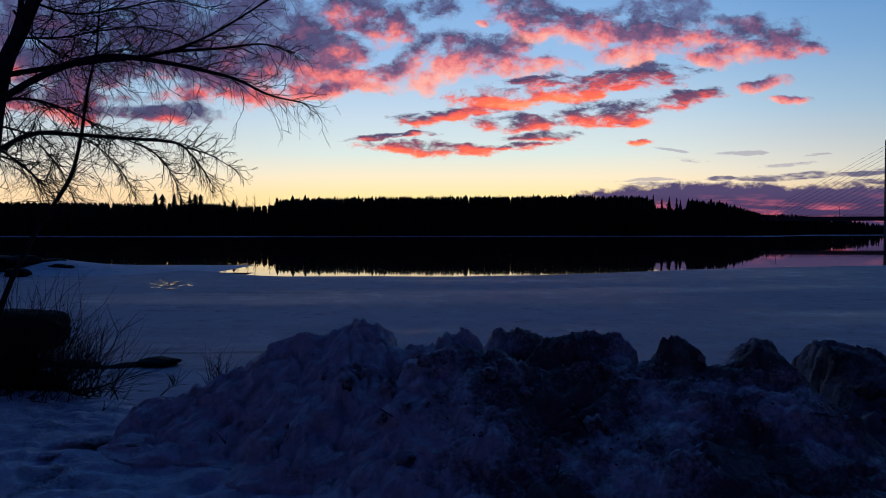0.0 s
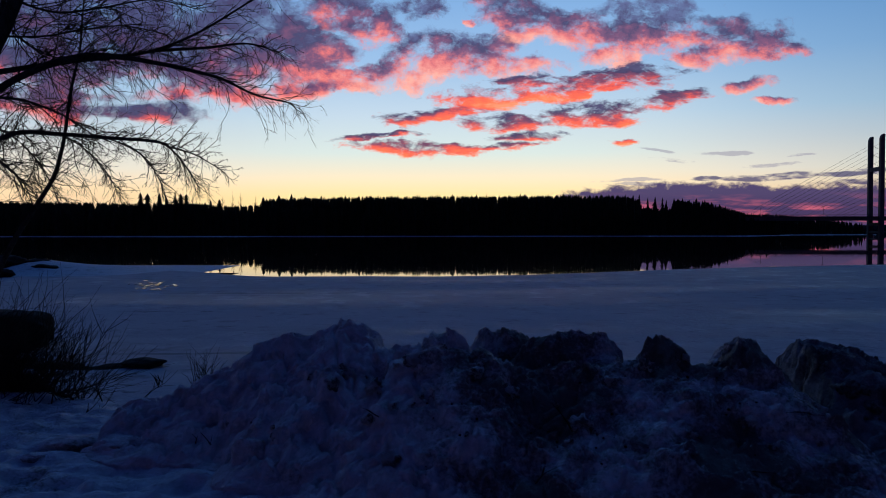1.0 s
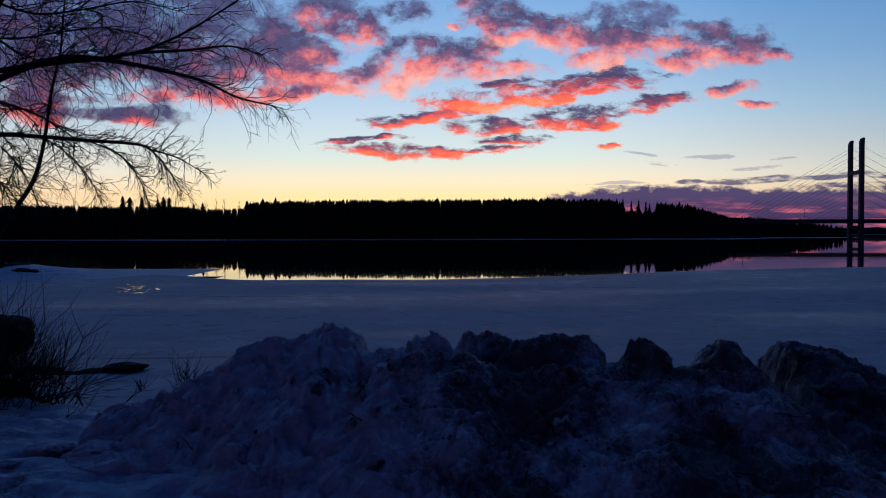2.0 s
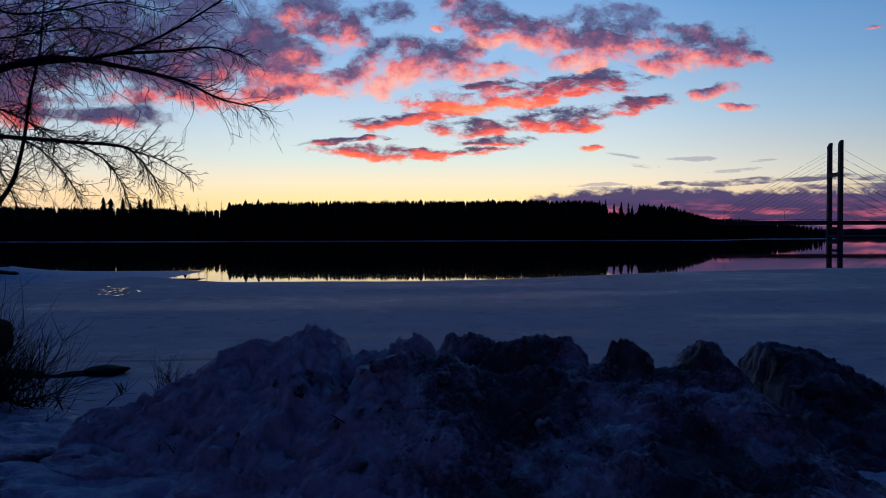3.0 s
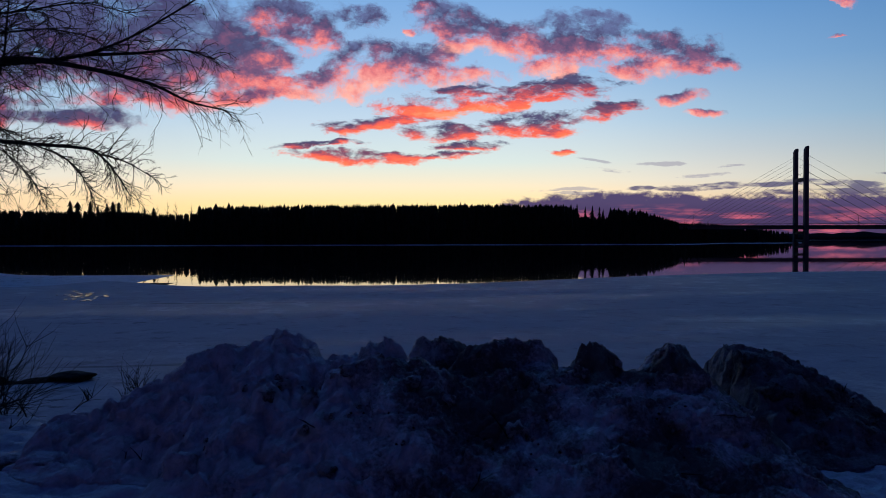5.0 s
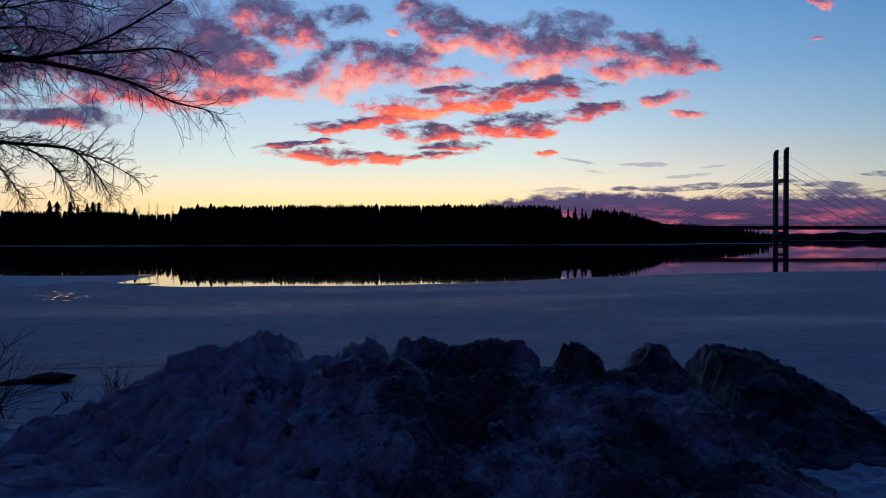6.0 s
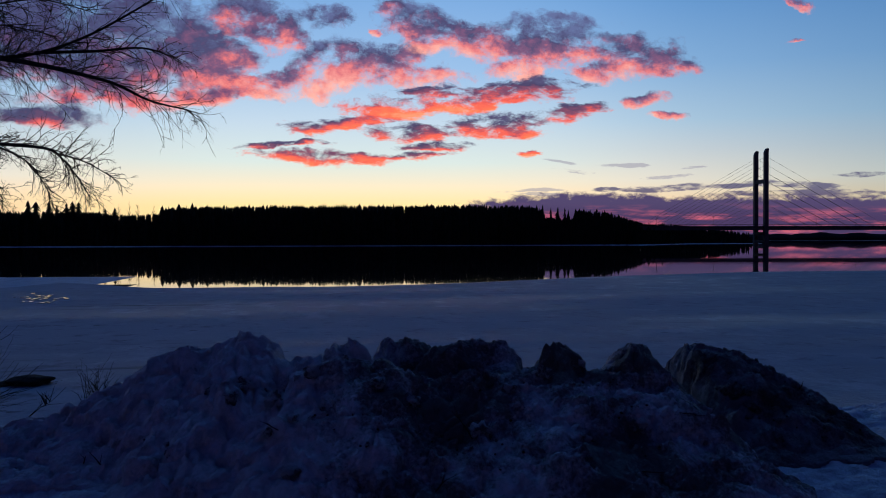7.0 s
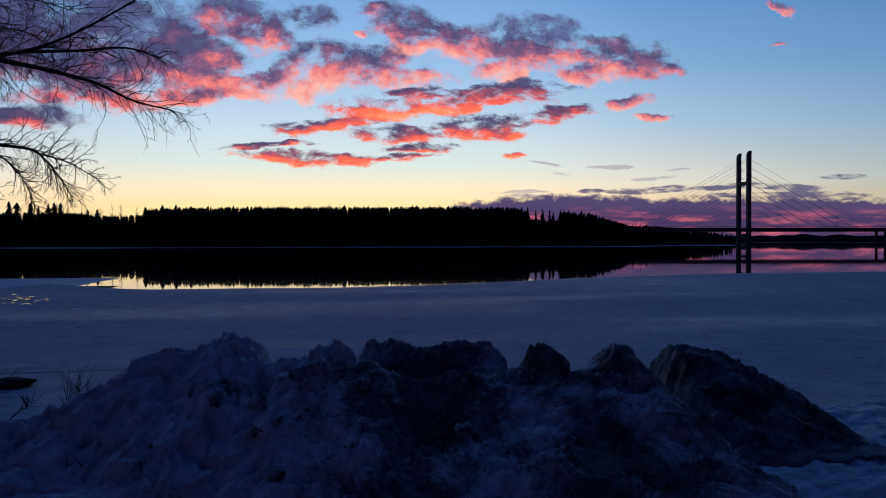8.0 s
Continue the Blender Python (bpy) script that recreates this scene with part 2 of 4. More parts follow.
SNOW = snow_material("ground_snow", (0.68, 0.69, 0.71, 1), (0.2, 0.19, 0.18, 1), 0.66)
PILE_SNOW = snow_material("ploughed_snow", (0.72, 0.70, 0.71, 1), (0.12, 0.112, 0.106, 1), 0.545, 0.34, 0.12, 0.05)
DIRTY_SNOW = snow_material("dirty_snow", (0.26, 0.26, 0.27, 1), (0.06, 0.056, 0.05, 1), 0.5, 0.3, 0.0, 0.05)
FAR_SNOW = snow_material("far_snow", (0.6, 0.62, 0.66, 1), (0.3, 0.3, 0.31, 1), 0.62)
BARK = plain_material("birch_bark", (0.012, 0.011, 0.01, 1), (0.05, 0.046, 0.042, 1), 9.0, 0.85, 0.5, 0.01)
TWIG = plain_material("twig_bark", (0.012, 0.01, 0.008, 1), (0.03, 0.024, 0.02, 1), 20.0)
NEEDLES = plain_material("spruce_needles", (0.012, 0.02, 0.011, 1), (0.03, 0.042, 0.022, 1), 0.3)
SOIL = plain_material("bare_soil", (0.008, 0.007, 0.006, 1), (0.03, 0.026, 0.022, 1), 8.0, 0.95, 0.8, 0.03)
STONE = plain_material("dark_granite", (0.005, 0.005, 0.006, 1), (0.016, 0.016, 0.016, 1), 4.0, 0.8, 0.5, 0.03)
CONCRETE = plain_material("bridge_concrete", (0.09, 0.09, 0.09, 1), (0.16, 0.157, 0.155, 1), 0.4, 0.8)
STEEL = plain_material("dark_steel", (0.06, 0.065, 0.07, 1), (0.1, 0.1, 0.11, 1), 0.8, 0.5, 0.1)
HILLS = plain_material("distant_woods", (0.008, 0.008, 0.01, 1), (0.016, 0.016, 0.018, 1), 0.02)


def water_material():
    m, n, b, w = material("open_water")
    b.inputs["Base Color"].default_value = (0.004, 0.006, 0.009, 1)
    b.inputs["Roughness"].default_value = 0.02
    b.inputs["IOR"].default_value = 1.33
    ripple = n.noise(n.vec("MULTIPLY", w, (0.25, 1, 1)), 0.5, 3.0, 0.5)
    bumped(n, b, ripple.outputs[0], 0.02, 0.02)
    return m


def ice_material():
    m, n, b, w = material("river_ice")
    wide = n.noise(n.vec("MULTIPLY", w, (0.22, 1, 1)), 0.22, 5.0, 0.6)
    drift = n.noise(n.vec("MULTIPLY", w, (1.0, 1, 1)), 1.3, 6.0, 0.65)
    colour = n.mix(n.step(wide.outputs[0], 0.38, 0.62), (0.36, 0.365, 0.4, 1), (0.25, 0.255, 0.29, 1))
    colour = n.mix(n.step(drift.outputs[0], 0.52, 0.72), colour, (0.2, 0.2, 0.22, 1))
    crack = n.noise(n.vec("MULTIPLY", w, (0.07, 1.3, 1)), 0.8, 4.0, 0.55)
    colour = n.mix(n.step(crack.outputs[0], 0.66, 0.71), colour, (0.1, 0.105, 0.13, 1))
    # wind-packed patches, and dark flecks and short cracks between them
    packed = n.noise(n.vec("MULTIPLY", w, (1.1, 0.8, 1)), 0.7, 9.0, 0.7)
    colour = n.mix(n.step(packed.outputs[0], 0.5, 0.66), colour, (0.42, 0.42, 0.45, 1))
    flecks = n.noise(n.vec("MULTIPLY", w, (0.8, 1.0, 1)), 1.6, 7.0, 0.68)
    colour = n.mix(n.step(flecks.outputs[0], 0.62, 0.7), colour, (0.13, 0.13, 0.15, 1))
    n.put(b.inputs["Base Color"], colour)
    n.put(b.inputs["Roughness"], n.step(wide.outputs[0], 0.4, 0.65, 0.75, 0.5))
    b.inputs["Specular IOR Level"].default_value = 0.12
    bumped(n, b, n.math("ADD", drift.outputs[0], n.noise(w, 7.0, 4.0).outputs[0]), 0.6, 0.05)
    return m


WATER, ICE = water_material(), ice_material()


# ---- geometry helpers ----
def mesh_of(name, verts, faces, mat, smooth=False):
    me = bpy.data.meshes.new(name)
    me.from_pydata([tuple(v) for v in verts], [], [tuple(f) for f in faces])
    me.materials.append(mat)
    if smooth:
        me.polygons.foreach_set("use_smooth", [True] * len(me.polygons))
    me.update()
    return me


def thing(name, data, label, category="", group="", kind="", at=(0, 0, 0)):
    ob = tagged(new(name, data), label, category, group, kind)
    ob.location = at
    return ob


def part(name, data, parent, label=""):
    ob = tagged(new(name, data), label)
    ob.parent = parent
    return ob


def hashed(i, j, seed):
    h = np.sin(i * 127.1 + j * 311.7 + seed * 74.7) * 43758.5453
    return h - np.floor(h)


def value_noise(x, y, seed=0):
    i, j = np.floor(x), np.floor(y)
    fx, fy = x - i, y - j
    fx, fy = fx * fx * (3 - 2 * fx), fy * fy * (3 - 2 * fy)
    a = hashed(i, j, seed) * (1 - fx) + hashed(i + 1, j, seed) * fx
    b = hashed(i, j + 1, seed) * (1 - fx) + hashed(i + 1, j + 1, seed) * fx
    return a * (1 - fy) + b * fy - 0.5


def fbm(x, y, seed=0, octaves=4, gain=0.5):
    total, amp = 0.0, 1.0
    for k in range(octaves):
        total = total + amp * value_noise(x * 2 ** k, y * 2 ** k, seed + k)
        amp *= gain
    return total


def smooth(x, lo, hi):
    t = np.clip((x - lo) / (hi - lo), 0, 1)
    return t * t * (3 - 2 * t)


def grid_faces(nx, ny):
    return [(j * nx + i, j * nx + i + 1, (j + 1) * nx + i + 1, (j + 1) * nx + i) for j in range(ny - 1) for i in range(nx - 1)]


def sheet(name, xs, ys, height, mat):
    X, Y = np.meshgrid(xs, ys)
    Z = height(X, Y)
    return mesh_of(name, np.stack([X.ravel(), Y.ravel(), Z.ravel()], 1), grid_faces(len(xs), len(ys)), mat, True)


def tube(verts, faces, points, radii, sides):
    """Adds a tapering tube along the points."""
    base, n = len(verts), len(points)
    for k, p in enumerate(points):
        d = points[min(k + 1, n - 1)] - points[max(k - 1, 0)]
        d = d.normalized() if d.length > 1e-9 else Vector((0, 0, 1))
        a = d.orthogonal().normalized()
        c = d.cross(a)
        for s in range(sides):
            w = 2 * math.pi * s / sides
            verts.append(p + (a * math.cos(w) + c * math.sin(w)) * radii[k])
    for k in range(n - 1):
        for s in range(sides):
            t = (s + 1) % sides
            faces.append((base + k * sides + s, base + k * sides + t, base + (k + 1) * sides + t, base + (k + 1) * sides + s))
    faces.append(tuple(base + (n - 1) * sides + s for s in range(sides)))
    faces.append(tuple(base + s for s in reversed(range(sides))))


def box_verts(verts, faces, centre, half, axis=(1, 0)):
    """Adds a box; axis: the plan direction of its long side."""
    base = len(verts)
    a, c = Vector((axis[0], axis[1], 0)).normalized(), Vector((-axis[1], axis[0], 0)).normalized()
    for sz in (-1, 1):
        for sx, sy in ((-1, -1), (1, -1), (1, 1), (-1, 1)):
            verts.append(Vector(centre) + a * half[0] * sx + c * half[1] * sy + Vector((0, 0, half[2] * sz)))
    for f in ((3, 2, 1, 0), (4, 5, 6, 7), (0, 1, 5, 4), (1, 2, 6, 5), (2, 3, 7, 6), (3, 0, 4, 7)):
        faces.append(tuple(base + i for i in f))


def bowed(points, steps):
    """A smooth line through a few points."""
    p = [Vector(q) for q in points]
    out = []
    for k in range(len(p) - 1):
        p0, p1, p2, p3 = p[max(k - 1, 0)], p[k], p[k + 1], p[min(k + 2, len(p) - 1)]
        for s in range(steps):
            t = s / steps
            out.append(0.5 * (2 * p1 + (p2 - p0) * t + (2 * p0 - 5 * p1 + 4 * p2 - p3) * t * t + (3 * p1 - p0 - 3 * p2 + p3) * t ** 3))
    return out + [p[-1]]


# ---- ground, ice and water ----
def ground_height(X, Y):
    crest = 7.5 + 0.25 * np.sin(X * 0.9) - 0.18 * smooth(X, -4.5, -2.5)
    z = 0.05 * fbm(X * 0.9, Y * 1.3, 3) + 0.05 * fbm(X * 3.1, Y * 4.5, 9, 3) + 0.045 * fbm(X * 8, Y * 13, 15, 3, 0.6)
    near = smooth(np.hypot(X, Y), 40, 14)
    z = z * near + 0.10 * smooth(X, -2.4, -4.6) * smooth(Y, 5.2, 7.0)
    return z - 1.5 * smooth(Y, crest, crest + 3.2)


def build_ground():
    fine_x = np.arange(-6.5, 6.5, 0.035)
    xs = np.concatenate([-np.geomspace(400, 6.6, 26), fine_x, np.geomspace(6.6, 400, 26)])
    ys = np.concatenate([-np.geomspace(400, 1, 20), np.linspace(-0.6, 3.9, 14), np.arange(4.0, 9.2, 0.035), np.linspace(9.4, 12.5, 12)])
    steps = [(-4.02, 5.3), (-3.75, 5.75), (-3.3, 5.15), (-2.75, 5.25), (-2.4, 5.1), (-1.6, 5.05), (-4.5, 6.1), (-3.0, 5.9)]

    def height(X, Y):
        z = ground_height(X, Y)
        for k, (fx, fy) in enumerate(steps):
            r = np.hypot((X - fx) / 0.13, (Y - fy) / (0.11 + 0.02 * (k % 3)))
            z = z - 0.05 * np.exp(-r ** 4) + 0.015 * np.exp(-(r - 1.35) ** 2 * 8)
        return z

    thing("ground", sheet("ground", xs, ys, height, SNOW), "trampled blue-grey spring snow on the river bank", kind="structure")


def ice_edge(x):
    """How far out the ice reaches."""
    e = 46.5 + 10.5 * smooth(x, 2, 42) + 8 * smooth(x, 42, 130) + 4.4 * smooth(x, -2, 20) + 6.5 * smooth(x, -9, -18) + 6 * smooth(x, -20, -40)
    return e + 0.5 * fbm(x * 0.25, x * 0, 5, 4)


def build_ice():
    xs = np.concatenate([np.linspace(-160, -41, 20), np.linspace(-40, 70, 240), np.linspace(72, 260, 40)])
    ts = np.concatenate([np.linspace(0, 0.97, 70), [0.985, 0.995, 1.0, 1.0005]])
    X, T = np.meshgrid(xs, ts)
    Y = 8.5 + (ice_edge(X) - 8.5) * T
    Z = ICE_Z + 0.03 * fbm(X * 0.3, Y * 0.6, 7) * smooth(Y, 60, 10) - 0.02 * smooth(T, 0.95, 1.0) - 0.7 * (T > 1)
    me = mesh_of("ice", np.stack([X.ravel(), Y.ravel(), Z.ravel()], 1), grid_faces(len(xs), len(ts)), ICE, True)
    thing("ice", me, "grey-blue wet river ice with drifted snow", kind="structure")


def build_water():
    s = 4500
    me = mesh_of("water", [(-s, 20, WATER_Z), (s, 20, WATER_Z), (s, 4800, WATER_Z), (-s, 4800, WATER_Z)], [(0, 1, 2, 3)], WATER)
    thing("water", me, "still dark open river water mirroring sky", kind="structure")


build_ground()
build_ice()
build_water()


# ---- far shore ----
SKY_U = (-0.60, -0.382, -0.297, -0.277, -0.250, -0.217, -0.208, -0.148, -0.008, 0.100, 0.204, 0.249, 0.268, 0.276, 0.311, 0.315, 0.355, 0.384, 0.411, 0.452, 0.516, 0.557)
SKY_V = (0.036, 0.0346, 0.0334, 0.0315, 0.0308, 0.0316, 0.0398, 0.0420, 0.0434, 0.0435, 0.0438, 0.0438, 0.0405, 0.0285, 0.0270, 0.0375, 0.0360, 0.0275, 0.0196, 0.0190, 0.0134, 0.0096)


def skyline(u):
    """How high the woods stand above the eye, for a distance of 1, from the river's bend to the point by the bridge."""
    return np.interp(u, SKY_U, SKY_V)


def shore_y(x):
    return 342 + 6 * np.sin(x * 0.013) + 70 * smooth(x, 135, 205) + 20 * smooth(x, 205, 260)


def land_height(X, Y):
    inland = Y - shore_y(X)
    z = WATER_Z - 0.4 + 0.7 * smooth(inland, -4, 6) + 0.62 * (smooth(inland, 8, 55) * (np.maximum(skyline(X / np.maximum(Y, 1)), 0.0) * Y + 2.0)) + 0.4 * fbm(X * 0.1, Y * 0.1, 21)
    return z - 8 * smooth(X, 232, 252)


def build_far_shore():
    xs, rows = np.linspace(-520, 262, 300), np.linspace(-6, 170, 26)
    X, R = np.meshgrid(xs, rows)
    Y = shore_y(X) + R
    me = mesh_of("far_shore", np.stack([X.ravel(), Y.ravel(), land_height(X, Y).ravel()], 1), grid_faces(len(xs), len(rows)), SOIL, True)
    thing("far_shore", me, "dark wooded far river bank", kind="structure")
    # a strip of shore ice along the bank
    ys = np.linspace(0, 1, 5)
    X, R = np.meshgrid(np.linspace(-300, 245, 220), ys)
    Y = shore_y(X) - 1.5 - R * (5 + 4 * fbm(X * 0.02, X * 0, 31, 3))
    Z = np.where((R < 0.05) | (R > 0.95), WATER_Z - 0.02, WATER_Z + 0.22 + 0.1 * fbm(X * 0.15, Y * 0.3, 8))
    me = mesh_of("shore_ice", np.stack([X.ravel(), Y.ravel(), Z.ravel()], 1), grid_faces(220, 5), FAR_SNOW, True)
    thing("shore_ice", me, "thin white strip of ice along the far bank", kind="structure")


def spruce(verts, faces, rng, foot, height, spread, taper=0.85):
    """A spruce crown: ragged skirts of boughs round a leader."""
    layers = max(6, int(height / 1.3))
    fx, fy, fz = foot
    for k in range(layers):
        t = k / layers
        z0 = fz + height * (0.10 + 0.88 * t)
        r = spread * (1 - t) ** taper * rng.uniform(0.75, 1.15) + 0.08
        drop = height / layers * rng.uniform(0.9, 1.5)
        base = len(verts)
        verts.append((fx, fy, min(z0 + drop * 1.1, fz + height)))
        for s in range(9):
            w = 2 * math.pi * (s + rng.uniform(-0.3, 0.3)) / 9
            q = r * (rng.uniform(0.75, 1.2) if s % 2 else rng.uniform(0.35, 0.7))
            verts.append((fx + q * math.cos(w), fy + q * math.sin(w), z0 - (drop * 0.35 if s % 2 else 0)))
        for s in range(9):
            faces.append((base, base + 1 + s, base + 1 + (s + 1) % 9))


def bare_tree(verts, faces, rng, foot, height, spread, fine=0.09):
    """A bare broadleaf tree: trunk and fanning limbs."""
    foot = Vector(foot)
    tube(verts, faces, [foot, foot + Vector((0, 0, height))], [0.08 + height * 0.004, 0.02], 4)
    for _ in range(44):
        t = rng.uniform(0.25, 0.92)
        w = rng.uniform(0, 2 * math.pi)
        reach = spread * (1.15 - t) * rng.uniform(0.6, 1.1)
        a = foot + Vector((0, 0, height * t))
        b = a + Vector((math.cos(w) * reach * 0.6, math.sin(w) * reach * 0.6, reach * 0.9))
        c = b + Vector((math.cos(w) * reach * 0.4, math.sin(w) * reach * 0.4, reach * 0.8))
        tube(verts, faces, [a, b, c], [fine, fine * 0.7, fine * 0.3], 3)


def build_woods():
    rng = random.Random(5)
    verts, faces = [], []
    for row in range(9):
        x = -330.0
        while x < 250:
            x += rng.uniform(0.9, 2.3)
            back = 3 + row * 6.5 + rng.uniform(-3, 3)
            y = float(shore_y(x)) + back
            top = float(skyline(x / y)) * y + EYE
            ground = float(land_height(np.array(x), np.array(y)))
            if x > 215 and rng.random() < 0.3:
                continue
            h = top - ground
            if row < 2:
                h *= rng.uniform(0.5, 0.85)
            else:
                # taller and lower clumps along the ridge
                clump = float(value_noise(np.array(x * 0.22), np.array(0.5), 55) + 0.6 * value_noise(np.array(x * 0.6), np.array(0.5), 56))
                h *= rng.uniform(0.91, 1.0) + 0.07 * clump
                h += rng.uniform(0.2, 0.8) if rng.random() < 0.1 else 0.0
            h = max(h, 2.5)
            spruce(verts, faces, rng, (x, y, ground - 0.3), h + 0.3, max(1.1, h * rng.uniform(0.16, 0.24)), rng.choice((0.85, 0.7, 0.5, 0.4)))
    thing("far_woods", mesh_of("far_woods", verts, faces, NEEDLES), "dense dark spruce woods on the far bank", "woods", kind="stuff")


def build_skyline_trees():
    """Spruces and bare trees that stand clear of the woods: how far right each stands and how high its tip reaches, for a distance of 1."""
    rng = random.Random(8)
    tall = [(-0.369, 0.0477), (-0.36, 0.0457), (-0.345, 0.0465), (-0.336, 0.0417), (-0.325, 0.0445), (-0.318, 0.0466), (-0.311, 0.0453), (-0.28, 0.0378), (-0.269, 0.0386),
            (-0.213, 0.0417), (-0.193, 0.0439), (-0.177, 0.045), (-0.159, 0.0424), (0.207, 0.044), (0.221, 0.0457), (0.23, 0.045), (0.242, 0.0444), (0.252, 0.0442), (0.262, 0.0446),
            (0.27, 0.0452), (0.281, 0.0413), (0.2905, 0.0424), (0.3, 0.0407), (0.305, 0.0384), (0.315, 0.04), (0.326, 0.0402), (0.335, 0.0382), (0.344, 0.0401), (0.355, 0.0382), (0.364, 0.0357)]
    slope_trees = [(0.374, 0.0327), (0.385, 0.029), (0.395, 0.0255), (0.416, 0.0225), (0.436, 0.0212), (0.448, 0.0212)]
    for u, tip in tall + slope_trees:
        y = 342.0
        for _ in range(4):
            y = float(shore_y(u * y)) + 14
        x = u * y
        ground = float(land_height(np.array(x), np.array(y)))
        h = tip * y + EYE - ground
        tree = thing("spruce_tree", None, "tall dark spruce rising above the far woods", "tree", "spruces along the far bank", at=(x, y, ground))
        verts, faces = [], []
        tube(verts, faces, [Vector((0, 0, -0.4)), Vector((0, 0, h * 0.95))], [0.22, 0.04], 6)
        part("trunk", mesh_of("trunk", verts, faces, BARK), tree)
        verts, faces = [], []
        spruce(verts, faces, rng, (0, 0, 0), h, h * (rng.uniform(0.19, 0.27) if u < 0 else rng.uniform(0.15, 0.2)), rng.choice((0.7, 0.55, 0.5)))
        part("crown", mesh_of("crown", verts, faces, NEEDLES), tree)
    for u, tip in [(-0.47, 0.043), (-0.43, 0.042), (-0.401, 0.0455), (-0.385, 0.046), (-0.315, 0.048), (-0.303, 0.044), (-0.282, 0.0454), (-0.265, 0.0428), (-0.252, 0.0484), (-0.242, 0.0464), (-0.223, 0.0437)]:
        y = float(shore_y(u * 350)) + 12
        x = u * y
        ground = float(land_height(np.array(x), np.array(y)))
        h = tip * y + EYE - ground
        tree = thing("bare_tree", None, "leafless birch standing among the far spruces", "tree", "bare trees along the far bank", at=(x, y, ground - 0.2))
        verts, faces = [], []
        bare_tree(verts, faces, rng, (0, 0, 0), h, 2.6, 0.06)
        part("branch_crown", mesh_of("branch_crown", verts, faces, BARK), tree)


def build_hills():
    xs, ys = np.linspace(150, 1600, 240), np.linspace(0, 1, 6)
    X, T = np.meshgrid(xs, ys)
    Y = 900 + T * 14 - 0.12 * (X - 300)
    Z = WATER_Z - 0.5 + T ** 0.6 * (6.5 + 6 * fbm(X * 0.006, X * 0, 41, 3) + 2.0 * fbm(X * 0.08, X * 0, 44, 3)) * smooth(X, 150, 330)
    me = mesh_of("distant_hills", np.stack([X.ravel(), Y.ravel(), Z.ravel()], 1), grid_faces(240, 6), HILLS)
    thing("distant_hills", me, "low dark wooded shore far downriver", kind="structure")
    X, T = np.meshgrid(np.linspace(120, 1500, 120), np.linspace(0, 1, 3))
    Y = 885 - 0.12 * (X - 300) - T * (60 + 50 * fbm(X * 0.01, X * 0, 51, 3))
    me = mesh_of("distant_ice", np.stack([X.ravel(), Y.ravel(), np.full(X.size, WATER_Z + 0.06)], 1), grid_faces(120, 3), FAR_SNOW)
    thing("distant_ice", me, "pale ice along the distant shore", kind="structure")


build_far_shore()
build_hills()
build_woods()
build_skyline_trees()


